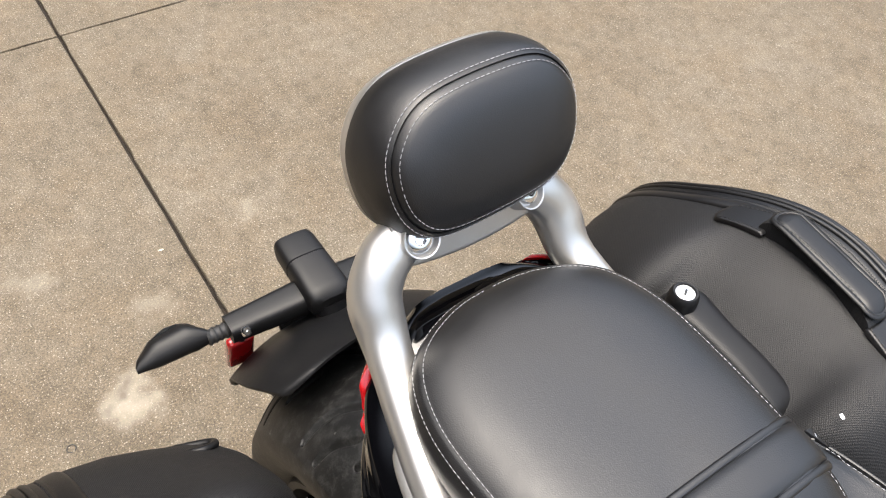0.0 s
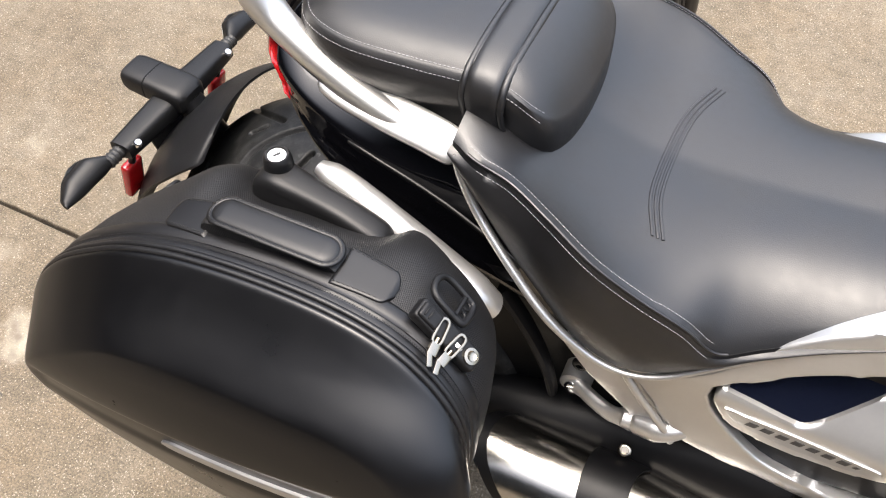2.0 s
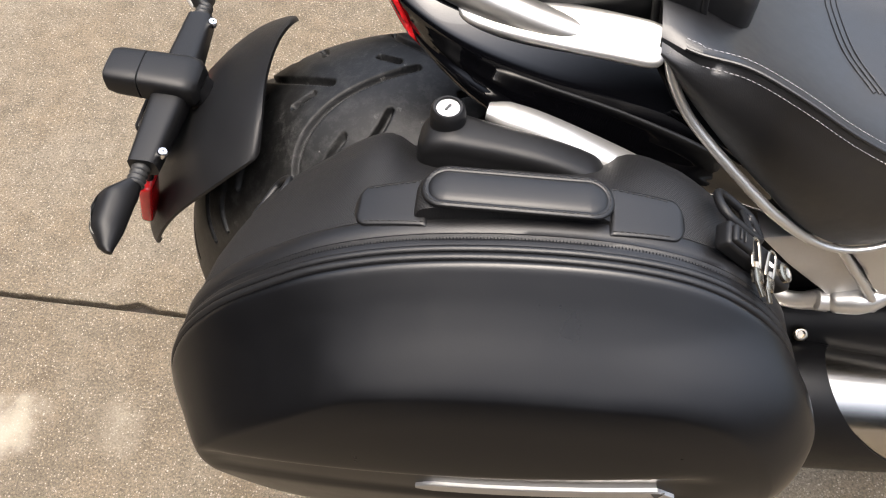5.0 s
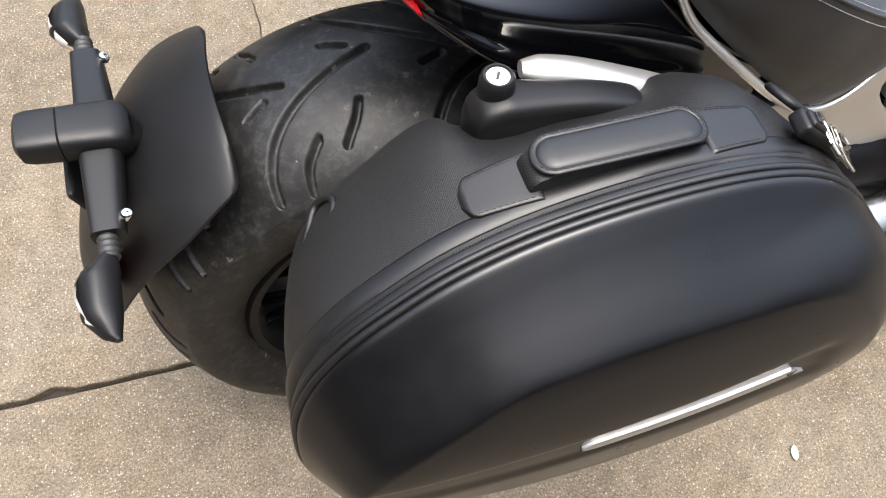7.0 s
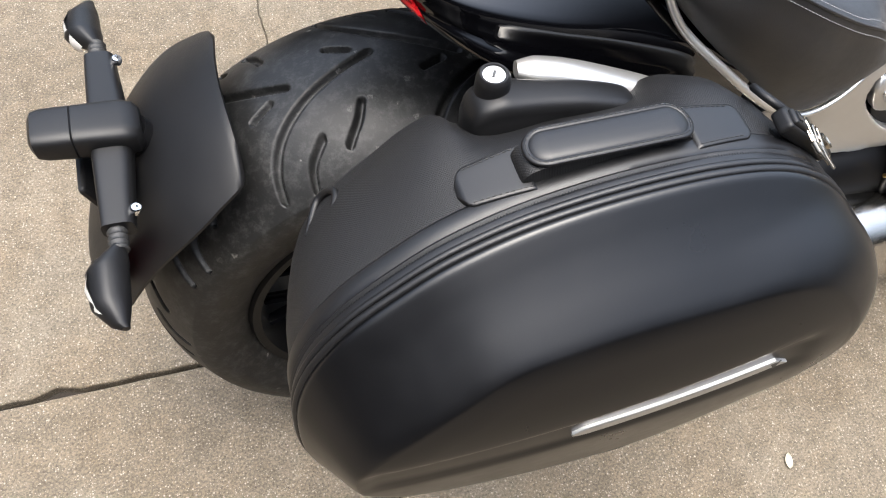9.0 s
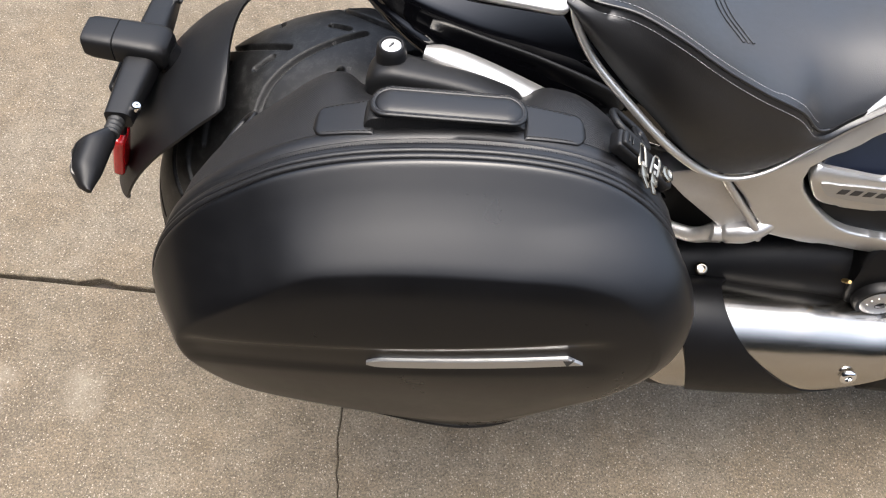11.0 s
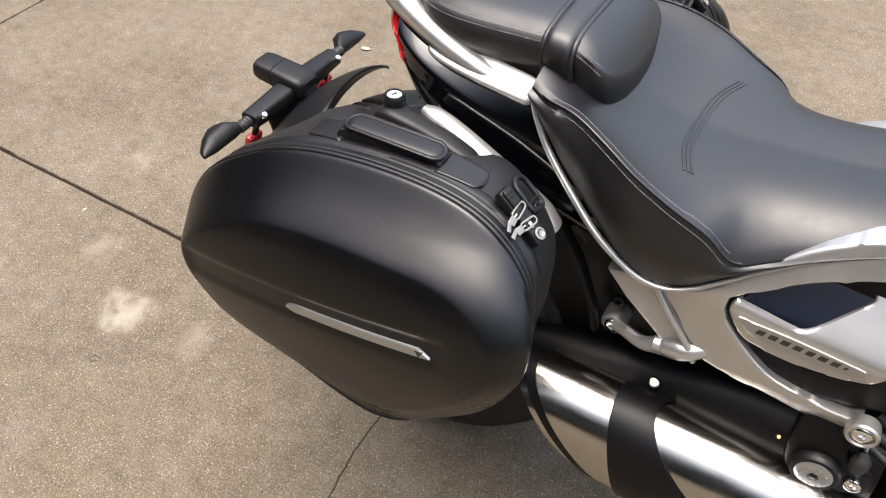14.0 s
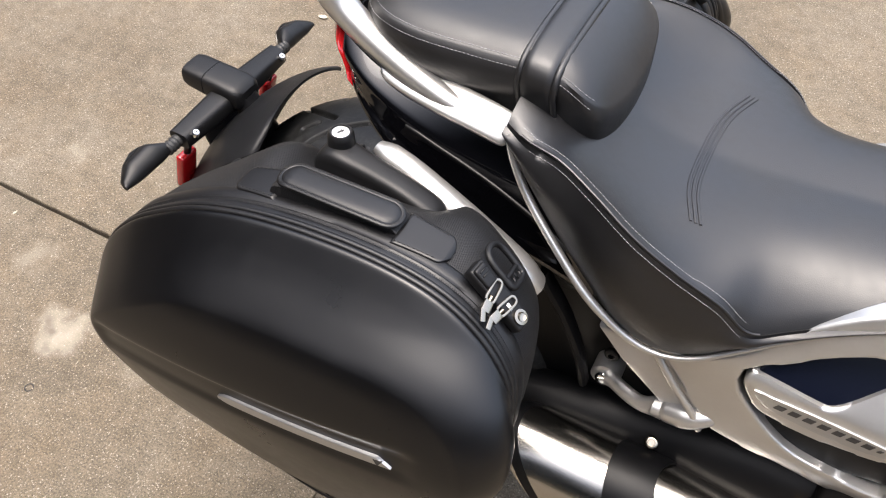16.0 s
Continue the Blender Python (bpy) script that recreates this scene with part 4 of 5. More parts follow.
def build_exhaust(bike):
    """Two stacked slash-cut silencers under one skin, with a black heat shield band."""
    def station(x, cy, cz, ry, rz, rake, count=64):
        row = []
        for a in np.linspace(0, 2 * math.pi, count, endpoint=False):
            c, s = math.cos(a), math.sin(a)
            y = cy - ry * math.copysign(abs(c) ** 0.95, c)
            z = cz + rz * math.copysign(abs(s) ** 0.95, s)
            row.append((x + rake * (cz - z), y, z))
        return row

    def where(x):
        return (np.interp(x, [0.3, 0.45, 0.6, 0.72, 0.85], [-0.21, -0.206, -0.199, -0.195, -0.185]), np.interp(x, [0.3, 0.45, 0.6, 0.68, 0.74, 0.8, 0.86], [0.384, 0.374, 0.364, 0.366, 0.376, 0.384, 0.386]),
                np.interp(x, [0.3, 0.5, 0.62, 0.7, 0.76, 0.86], [0.06, 0.063, 0.062, 0.055, 0.046, 0.042]), np.interp(x, [0.3, 0.5, 0.62, 0.7, 0.76, 0.86], [0.085, 0.088, 0.085, 0.068, 0.05, 0.044]))

    xs = np.linspace(0.405, 0.86, 50)
    rows = [station(x, *where(x), np.interp(x, [0.405, 0.5, 0.7], [0.95, 0.5, 0.0])) for x in xs]
    muffler = part("silencer", grid(rows, ring=True), STEEL, bike, "brushed stainless steel slash-cut silencer")
    # black metal stands in for shade inside; its lip reads as a gap
    cy, cz, ry, rz = where(0.405)
    mouth = [station(x, cy, cz, ry - k, rz - k, 0.95) for x, k in ((0.4052, 0.0), (0.388, 0.0008), (0.388, 0.004), (0.45, 0.008))]
    part("silencer_mouth", grid(mouth, ring=True, caps=False), SATIN, muffler, "dark silencer mouth, its inner shade put in as black")
    part("baffle", grid([mouth[3], station(0.452, cy, cz, 0.002, 0.002, 0.95)], ring=True), SATIN, muffler)
    # the band's rear edge is nearly upright; its front edge sweeps forward on the way down
    band = []
    for u, k in ((0.0, 1.0), (0.0, 1.035), (0.2, 1.045), (0.5, 1.045), (0.8, 1.045), (1.0, 1.035), (1.0, 1.0)):
        row = []
        for a in np.linspace(0, 2 * math.pi, 72, endpoint=False):
            down = (1 - math.sin(a)) / 2
            rear, front = 0.436 + 0.056 * down, 0.492 + 0.15 * down + 0.1 * down ** 2
            x = rear + (front - rear) * u
            cy, cz, ry, rz = where(x)
            row.append((x, cy - ry * k * math.copysign(abs(math.cos(a)) ** 0.95, math.cos(a)), cz + rz * k * math.copysign(abs(math.sin(a)) ** 0.95, math.sin(a))))
        band.append(row)
    part("heat_shield_band", grid(band, ring=True), SATIN, muffler, "matt black heat shield band sweeping forward underneath")
    tip = part("lower_silencer", grid([station(x, -0.178, 0.33, 0.06, 0.08, 1.05) for x in (0.372, 0.38, 0.42, 0.5, 0.62)], ring=True), STEEL, bike, "brushed stainless steel lower silencer")
    # the lower opening is black too, in place of the shade within it
    part("silencer_mouth", grid([station(0.372, -0.178, 0.33, 0.06, 0.08, 1.05), station(0.3715, -0.178, 0.33, 0.056, 0.076, 1.05), station(0.42, -0.178, 0.33, 0.054, 0.074, 1.05), station(0.425, -0.178, 0.33, 0.002, 0.002, 1.05)], ring=True), SATIN, tip, "dark lower silencer mouth, its inner shade put in as black")
    bolt("shield_bolt", (0.67, -0.2565, 0.382), bike, 0.0105, (0, -1, 0.25), CHROME, depth=0.005)
    part("header_clamp", grid([station(x, *where(0.8)[:2], where(0.8)[2] * k, where(0.8)[3] * k, 0.0) for x, k in ((0.79, 1.0), (0.79, 1.1), (0.81, 1.1), (0.81, 1.0))], ring=True), STEEL, muffler)


def build_rear(bike):
    """Tyre flap, cross arm, number plate lamp, turn signals and reflectors."""
    rows = []
    flap_wide = spline([(0.0, 0.1), (0.02, 0.108), (0.1, 0.116), (0.3, 0.127), (0.6, 0.124), (0.85, 0.116), (0.96, 0.106), (1.0, 0.092)], 80)
    for k in np.r_[np.linspace(0, 0.1, 9), np.linspace(0.13, 0.9, 24), np.linspace(0.92, 1, 9)]:
        half = float(np.interp(k, flap_wide[:, 0], flap_wide[:, 1]))
        row = []
        for u in np.linspace(-1, 1, 33):
            a = radians(118.5 + 47 * k + (1 - k) * 2.0 * abs(u) ** 4 - 3.5 * k * abs(u) ** 6)
            r = 0.372 + 0.006 * k - 0.03 * abs(u) ** 2.2
            row.append((AXLE[0] + r * math.cos(a), half * u, AXLE[2] + r * math.sin(a)))
        rows.append(row)
    outer = rows
    inner = [[(x + (AXLE[0] - x) * 0.009, y, z + (AXLE[2] - z) * 0.009) for x, y, z in row] for row in rows]
    bm = bmesh.new()
    grid(outer, into=bm)
    grid(inner, into=bm)
    rim = lambda g: [p for p in g[0]] + [r[-1] for r in g[1:-1]] + [p for p in g[-1][::-1]] + [r[0] for r in g[-2:0:-1]]
    grid([rim(outer), rim(inner)], ring=True, into=bm)
    flap = part("tyre_flap", bm, PLASTIC, bike, "matt black plastic mudguard over the tyre", sharp=50)
    # cross arm
    ys = np.linspace(-0.114, 0.114, 25)
    rows = []
    for y in ys:
        k = abs(y) / 0.114
        w, h = 0.0205 - 0.0055 * k, 0.016 - 0.0045 * k
        cx, cz = -0.234 - 0.004 * k, 0.6 - 0.004 * k
        rows.append([(cx + w * math.copysign(abs(math.cos(a)) ** 0.55, math.cos(a)), y, cz + h * math.copysign(abs(math.sin(a)) ** 0.55, math.sin(a)) - 0.1 * w * math.cos(a)) for a in np.linspace(0, 2 * math.pi, 28, endpoint=False)])
    arm = part("plate_arm", grid(rows, ring=True, caps=True), PLASTIC, bike, "matt black cross arm for the number plate")
    rows = []
    for x, w, h in ((-0.203, 0.019, 0.012), (-0.208, 0.025, 0.017), (-0.22, 0.0275, 0.019), (-0.25, 0.0265, 0.0185), (-0.264, 0.026, 0.018), (-0.265, 0.0248, 0.017), (-0.266, 0.026, 0.018), (-0.292, 0.0255, 0.017), (-0.301, 0.0235, 0.015), (-0.305, 0.017, 0.009)):
        rows.append([(x, 0.0 + w * math.copysign(abs(math.cos(a)) ** 0.55, math.cos(a)), 0.611 + (x + 0.24) * -0.12 + h * math.copysign(abs(math.sin(a)) ** 0.55, math.sin(a))) for a in np.linspace(0, 2 * math.pi, 32, endpoint=False)])
    part("plate_lamp_housing", grid(rows, ring=True, caps=True), PLASTIC, arm, "rounded black number plate lamp housing")
    part("arm_strut", tube(spline([(-0.215, 0.0, 0.6), (-0.19, 0.0, 0.56), (-0.17, 0.0, 0.53), (-0.13, 0, 0.5)], 12), 0.02, 12), SATIN, arm)
    part("plate_bracket", box((0.008, 0.09, 0.07), pose(-0.262, 0.0, 0.545, 0, -20, 0), 0.006, 3), PLASTIC, arm, "small black number plate bracket")
    part("rear_reflector", box((0.006, 0.05, 0.02), pose(-0.271, 0.0, 0.555, 0, -20, 0), 0.003, 2), RED, arm, "red reflector on the bracket")
    for side in (-1, 1):
        rows = []
        for k in np.linspace(0, 1, 14):
            y = 0.11 + 0.028 * k
            r = 0.0085 + (0.0014 if int(k * 14) % 3 == 0 else 0)
            rows.append([(-0.24 + r * math.cos(a), side * y, 0.595 + r * math.sin(a)) for a in np.linspace(0, 2 * math.pi, 16, endpoint=False)])
        stalk = part("signal_stalk", grid(rows, ring=True, caps=True), RUBBER, arm, "ribbed black rubber stalk")
        body = []
        for k, w, h, dx in ((0.0, 0.008, 0.008, 0.004), (0.06, 0.0125, 0.011, 0.001), (0.24, 0.024, 0.0175, -0.007), (0.3, 0.0252, 0.018, -0.009), (0.66, 0.0232, 0.016, -0.009), (0.72, 0.0222, 0.015, -0.0085), (0.95, 0.0105, 0.007, -0.003), (1.0, 0.005, 0.004, 0.001)):
            body.append([(-0.244 + dx + 0.78 * w * math.copysign(abs(math.cos(a)) ** 1.25, math.cos(a)), side * (0.132 + 0.084 * k), 0.595 - 0.007 * k + h * math.copysign(abs(math.sin(a)) ** 1.1, math.sin(a)) * (1 if math.sin(a) > 0 else 0.8)) for a in np.linspace(0, 2 * math.pi, 20, endpoint=False)])
        body = [[tuple(p) for p in row] for row in body]
        sig = part("turn_signal", grid(body, ring=True, caps=True), PLASTIC, bike, "pointed black turn signal", sharp=30)
        lens = []
        for k, h in ((0.06, 0.004), (0.2, 0.0115), (0.35, 0.0145), (0.5, 0.015), (0.75, 0.0115), (0.98, 0.003)):
            w = np.interp(k, [0, 0.22, 0.45, 0.7, 1], [0.008, 0.026, 0.0325, 0.029, 0.006])
            lens.append([(-0.244 - w * (1.0 + 0.18 * (1 - u * u)) * 0.8, side * (0.132 + 0.084 * k), 0.595 - 0.007 * k + h * u - 0.002) for u in np.linspace(-1, 1, 9)])
        part("signal_lens", grid(lens), CLEAR, sig, "pale clear lens")
        bolt("arm_screw", (-0.221, side * 0.1, 0.602), bike, 0.006, (0.5, 0, 0.86), CHROME, depth=0.007, socket=0.2)
        part("reflector_stem", tube([(-0.236, side * 0.096, 0.59), (-0.243, side * 0.097, 0.572), (-0.249, side * 0.097, 0.556)], 0.005, 10), PLASTIC, arm)
        refl = box((0.014, 0.033, 0.064), pose(-0.257, side * 0.098, 0.526, 0, 14, 0), 0.006, 3)
        part("side_reflector", refl, RED, arm, "red reflector under the cross arm")


def build_subframe(bike):
    """Silver pannier rails between tail and cases."""
    for side in (-1, 1):
        path = spline([(0.112, -0.17, 0.777), (0.15, -0.176, 0.771), (0.2, -0.184, 0.754), (0.25, -0.19, 0.732), (0.29, -0.193, 0.71), (0.305, -0.19, 0.69)], 30)
        bm = tube(path, np.interp(np.linspace(0, 1, 30), [0, 0.06, 0.5, 1], [0.008, 0.0135, 0.015, 0.016]), 16, 0.7)
        part("pannier_rail", flip(bm, side), SILVER, bike, "satin silver rail that carries the pannier")


# ---- panniers ----
def case_outline(k, count=150, face=0.0):
    """The case's outline seen from its flank, grown by k about its middle; face: from the seam (0) to the flat of the lid (1)."""
    seam = [(-0.114, 0.655), (-0.101, 0.698), (-0.07, 0.733), (-0.028, 0.76), (0.014, 0.78), (0.07, 0.795), (0.14, 0.803), (0.21, 0.803), (0.265, 0.793), (0.307, 0.77), (0.336, 0.735), (0.345, 0.69), (0.34, 0.64), (0.3, 0.566), (0.24, 0.506), (0.19, 0.482), (0.13, 0.485), (0.04, 0.508), (-0.057, 0.541), (-0.106, 0.6)]
    flat = [(-0.083, 0.65), (-0.068, 0.674), (-0.038, 0.696), (-0.006, 0.716), (0.031, 0.735), (0.078, 0.744), (0.135, 0.748), (0.195, 0.748), (0.254, 0.744), (0.294, 0.73), (0.32, 0.702), (0.331, 0.67), (0.322, 0.64), (0.282, 0.585), (0.228, 0.535), (0.195, 0.513), (0.13, 0.514), (0.04, 0.532), (-0.04, 0.555), (-0.076, 0.605)]
    pts = [(a * (1 - face) + c * face, b * (1 - face) + d * face) for (a, b), (c, d) in zip(seam, flat)]
    cx, cz = 0.12, 0.645
    return [(cx + (x - cx) * k, cz + (z - cz) * k) for x, z in spline(pts, count, closed=True)]


def seam_y(z):
    return -0.325 - 0.25 * (0.805 - z)


def shell_y(x, z):
    """The outer face of the lid, with the long shallow channel that holds its trim bar."""
    bar = 0.655 + 0.1 * (x - 0.12)
    y = -0.437 + 0.016 * ((x - 0.12) / 0.25) ** 2 + 0.55 * soft(z - 0.69, 0.022) + 0.16 * soft(0.625 - z, 0.018)
    high = 1 / (1 + math.exp(-(bar + 0.021 - z) / 0.0018))
    low = 1 / (1 + math.exp(-(z - (bar - 0.014)) / 0.0022))
    ends = 1 / (1 + math.exp(-(x + 0.075) / 0.004)) * (1 / (1 + math.exp(-(0.285 - x) / 0.006)))
    return y + 0.0055 * high * low * ends + 0.002 * (1 - low) * ends


def build_pannier(side, name_label):
    top = thing("pannier", name_label, "pannier", LEAN, "panniers of the motorcycle")

    def put(name, bm, mat, parent, label="", sharp=40):
        if side > 0:
            for v in bm.verts:
                k = min(1.0, max(0.0, (-v.co.y - 0.205) / 0.06))
                k = k * k * (3 - 2 * k) * math.exp(-((v.co.x - 0.11) / 0.13) ** 2)
                v.co.y -= 0.035 * k
                v.co.z += 0.02 * k
        return part(name, flip(bm, side), mat, parent, label, sharp, "stuff" if name in ("stitching", "zip_teeth") else "")

    # outer lid
    rows = []
    for f, w in spline([(0.0, 0.0), (-0.04, 0.06), (-0.035, 0.13), (0.09, 0.25), (0.28, 0.41), (0.48, 0.58), (0.68, 0.75), (0.84, 0.875), (0.93, 0.935), (1.0, 0.97)], 44):
        swell = 0.02 * math.sin(math.pi * min(1, max(0, w))) ** 0.8
        row = []
        for (x, z), (xe, ze) in zip(case_outline(1.0, 150, f), case_outline(1.0, 150, f if f < 0 else f ** 1.9)):
            e = min(1, max(0, (x - 0.2) / 0.1)) * min(1, max(0, (0.775 - z) / 0.05))
            x, z = x + (xe - x) * e, z + (ze - z) * e
            front = min(1, max(0, (x - 0.2) / 0.12)) * min(1, max(0, (0.78 - z) / 0.08))
            row.append((x + swell * front, seam_y(z) * (1 - w) + shell_y(x, z) * w, z))
        rows.append(row)
    for k in np.linspace(0.985, 0.02, 110):
        w = 1 - 0.03 * max(0.0, (k - 0.82) / 0.18) ** 2
        rows.append([(x, seam_y(z) * (1 - w) + shell_y(x, z) * w, z) for x, z in case_outline(k, 150, 1.0)])
    lid = put("case_lid", grid(rows, ring=True, caps=True), SHELL, top, "satin black moulded outer lid", 60)
    # piping, zip band and zip
    def band_point(x, z, d, up):
        cx, cz = 0.12, 0.645
        n = V((x - cx, 0, (z - cz) * 1.6)).normalized()
        return (x + n.x * up, seam_y(z) + d, z + n.z * up)

    seam = case_outline(1.0)
    for d, r in ((0.001, 0.0034), (0.0075, 0.003)):
        put("piping", tube([band_point(x, z, d, 0.001) for x, z in seam + seam[:2]], r, 10), PANEL_LEATHER, lid)
    rows = [[band_point(x, z, d, up) for x, z in seam] for d, up in ((0.008, -0.004), (0.009, 0.001), (0.014, 0.0018), (0.0165, 0.0005), (0.019, 0.0022), (0.021, 0.0008), (0.0235, 0.002), (0.033, 0.0018), (0.036, 0.0), (0.037, -0.006))]
    put("zip_band", grid(rows, ring=True), PANEL_LEATHER, top, "smooth black band that covers the zip", 60)
    teeth = bmesh.new()
    ring = case_outline(1.0, 1100)
    for i in range(0, 1100, 2):
        if ring[i][1] > 0.6:
            a, b = V(band_point(*ring[i], 0.0152, 0.0008)), V(band_point(*ring[i], 0.0186, 0.0008))
            tube([a, b], 0.00042, 4, into=teeth)
    put("zip_teeth", teeth, PLASTIC, top, "fine black zip teeth")
    # the soft inner bag
    rows = []
    for d, k, sink in ((0.034, 0.992, 0), (0.04, 0.995, 0), (0.07, 0.99, 0.002), (0.1, 0.97, 0.006), (0.13, 0.94, 0.012), (0.15, 0.91, 0.018), (0.163, 0.86, 0.022), (0.168, 0.78, 0.024)):
        row = []
        for x, z in case_outline(k, 140):
            slim = min(1, max(0, (x - 0.18) / 0.09))
            y = seam_y(z) + d * (1 - 0.17 * slim)
            t = z - sink * max(0, min(1, (z - 0.64) / 0.1)) 
            u, rear = min(1, max(0, (d - 0.036) / 0.125)), min(1, max(0, (0.03 - x) / 0.12))
            x += 0.008 * u * rear
            t -= 0.01 * u * rear * min(1, max(0, (z - 0.62) / 0.08))
            t += 0.012 * math.exp(-((x - 0.03) / 0.045) ** 2 - ((y + 0.22) / 0.035) ** 2)
            if z > 0.7:
                notch = 1 / (1 + math.exp(-(x - 0.05) / 0.005)) / (1 + math.exp(-(0.215 - x) / 0.006)) / (1 + math.exp(-(y + 0.232) / 0.004))
                t -= 0.028 * notch
                t += 0.012 * math.exp(-((x - 0.255) / 0.035) ** 2 - ((y + 0.23) / 0.04) ** 2)
                t += 0.003 * noise.noise((x * 14, y * 14, 2.0 + side))
            row.append((x, y, t))
        rows.append(row)
    bag = put("bag", grid(rows, ring=True, caps=True), NYLON, top, "black woven nylon inner bag", 60)

    def top_z(x, y):
        """Height of the bag's top at a place."""
        o = [(px, pz) for px, pz in case_outline(0.985) if pz > 0.645]
        o.sort()
        z = float(np.interp(x, [p[0] for p in o], [p[1] for p in o]))
        d = y - seam_y(z)
        return z - 0.012 * max(0, (d - 0.07) / 0.08)

    # carrying handle with its two tabs
    hy = -0.281
    path = [(0.07, hy, 0.792), (0.072, hy, 0.802), (0.079, hy, 0.8085), (0.112, hy + 0.001, 0.812), (0.14, hy + 0.002, 0.813), (0.168, hy + 0.003, 0.8122), (0.194, hy + 0.004, 0.8085), (0.202, hy + 0.004, 0.802), (0.204, hy + 0.004, 0.792)]
    path = spline(path, 36)
    rows = []
    for i, p in enumerate(path):
        w, h = 0.0135, 0.0022
        ahead = V(path[min(i + 1, 35)]) - V(path[max(i - 1, 0)])
        ahead.normalize()
        up = V((-ahead.z, 0, ahead.x))
        ring = [V(p) + V((0, w * math.copysign(abs(math.cos(a)) ** 0.5, math.cos(a)), 0)) + up * (h * math.copysign(abs(math.sin(a)) ** 0.5, math.sin(a))) for a in np.linspace(0, 2 * math.pi, 20, endpoint=False)]
        rows.append([q if q.z > p[2] else V((q.x, hy + (q.y - hy) * 1.12, min(q.z, 0.79))) for q in ring])
    handle = put("handle", grid(rows, ring=True, caps=True), NYLON, top, "black webbing carrying handle with a stitched pad")

    # a long pad with round ends: a flat stitched rim and a raised middle
    def pad_ring(grow, lift, count=90):
        half, r = 0.0475, 0.0175 - grow
        pts = []
        for a in np.linspace(0, 2 * math.pi, count, endpoint=False):
            c, s = math.cos(a), math.sin(a)
            x = 0.138 + math.copysign(half, c) + r * math.copysign(abs(c) ** 0.95, c)
            pts.append((x, hy + 0.002 + r * math.copysign(abs(s) ** 0.95, s), float(np.interp(x, path[:, 0], path[:, 2])) * 0 + 0.8192 - 0.0062 * ((x - 0.138) / 0.062) ** 2 + lift))
        return pts

    pad = [pad_ring(0.001, -0.0015), pad_ring(0, 0.0), pad_ring(0.0006, 0.0014), pad_ring(0.004, 0.0018), pad_ring(0.0048, 0.0012), pad_ring(0.0056, 0.0018), pad_ring(0.008, 0.0026), pad_ring(0.012, 0.003), pad_ring(0.0172, 0.0031)]
    put("handle_pad", grid(pad, ring=True, caps=True), PANEL_LEATHER, handle, "smooth leatherette pad with a stitched rim", 60)
    edge = pad_ring(0.0028, 0.002)
    put("stitching", stitches([edge + edge[:1]], 0.003, 0.0015, 0.00045), DARK_THREAD, handle)
    for x0, x1 in ((0.079, 0.026), (0.2, 0.253)):
        rows = []
        for k in np.linspace(0, 1, 22):
            x = x0 + (x1 - x0) * k
            w = 0.0205 - 0.004 * k - 0.012 * max(0.0, (k - 0.82) / 0.18) ** 2.4
            prof = [(-1, -0.003), (-1, 0.0012), (-0.96, 0.0022)] + [(u, 0.0024) for u in np.linspace(-0.85, 0.85, 8)] + [(0.96, 0.0022), (1, 0.0012), (1, -0.003)]
            fall = 0.0018 if 0.02 < k < 0.97 else -0.001
            rows.append([(x, hy + w * u, top_z(x, hy + w * u) + 0.004 + min(lift, fall + 0.0008)) for u, lift in prof])
        tab = put("handle_tab", grid(rows), PANEL_LEATHER, top, "stitched black leatherette tab", 60)
        ring = [[(x0 + (x1 - x0) * k, hy + (0.0178 - 0.004 * k) * u, top_z(x0 + (x1 - x0) * k, hy) + 0.0068) for k in np.linspace(0.05, 0.86, 14)] for u in (-1, 1)]
        put("stitching", stitches(ring, 0.003, 0.0015, 0.00045), DARK_THREAD, tab)
    # lock with its plastic latch
    rows = []
    for x, w, zt in spline([(0.06, 0.006, 0.765), (0.063, 0.016, 0.776), (0.07, 0.0185, 0.785), (0.085, 0.0195, 0.79), (0.1, 0.0185, 0.788), (0.125, 0.0165, 0.784), (0.16, 0.016, 0.778), (0.19, 0.016, 0.769), (0.203, 0.014, 0.762), (0.208, 0.008, 0.752)], 40):
        cy = -0.199 - 0.07 * max(0.0, x - 0.085)
        rows.append([(x, cy + w * math.copysign(abs(math.cos(a)) ** 0.55, math.cos(a)) * (1.0 if math.sin(a) > 0 else 1.15), zt - 0.018 + 0.018 * math.copysign(abs(math.sin(a)) ** 0.6, math.sin(a))) for a in np.linspace(0, 2 * math.pi, 32, endpoint=False)])
    lock = put("latch_cover", grid(rows, ring=True, caps=True), PLASTIC, top, "matt black plastic latch cover")
    put("lock_barrel", lathe([(-0.03, 0.0165), (-0.014, 0.016), (-0.009, 0.0142), (0.003, 0.0138), (0.0075, 0.013), (0.0098, 0.0112), (0.0098, 0.0098), (0.0082, 0.009)], (0.083, -0.193, 0.7925), "z", 40), PLASTIC, lock, "round black lock barrel")
    put("lock_face", lathe([(0.0, 0.0089), (0.0006, 0.0088), (0.001, 0.0074), (0.0005, 0.0072), (0.0008, 0.0066)], (0.083, -0.193, 0.8005), "z", 32), CHROME_WHITE, lock, "bright round lock face")
    put("keyhole", box((0.0075, 0.0022, 0.002), pose(0.083, -0.193, 0.8012, 0, 0, 60), 0.0004, 1), DARK_MARK, lock)
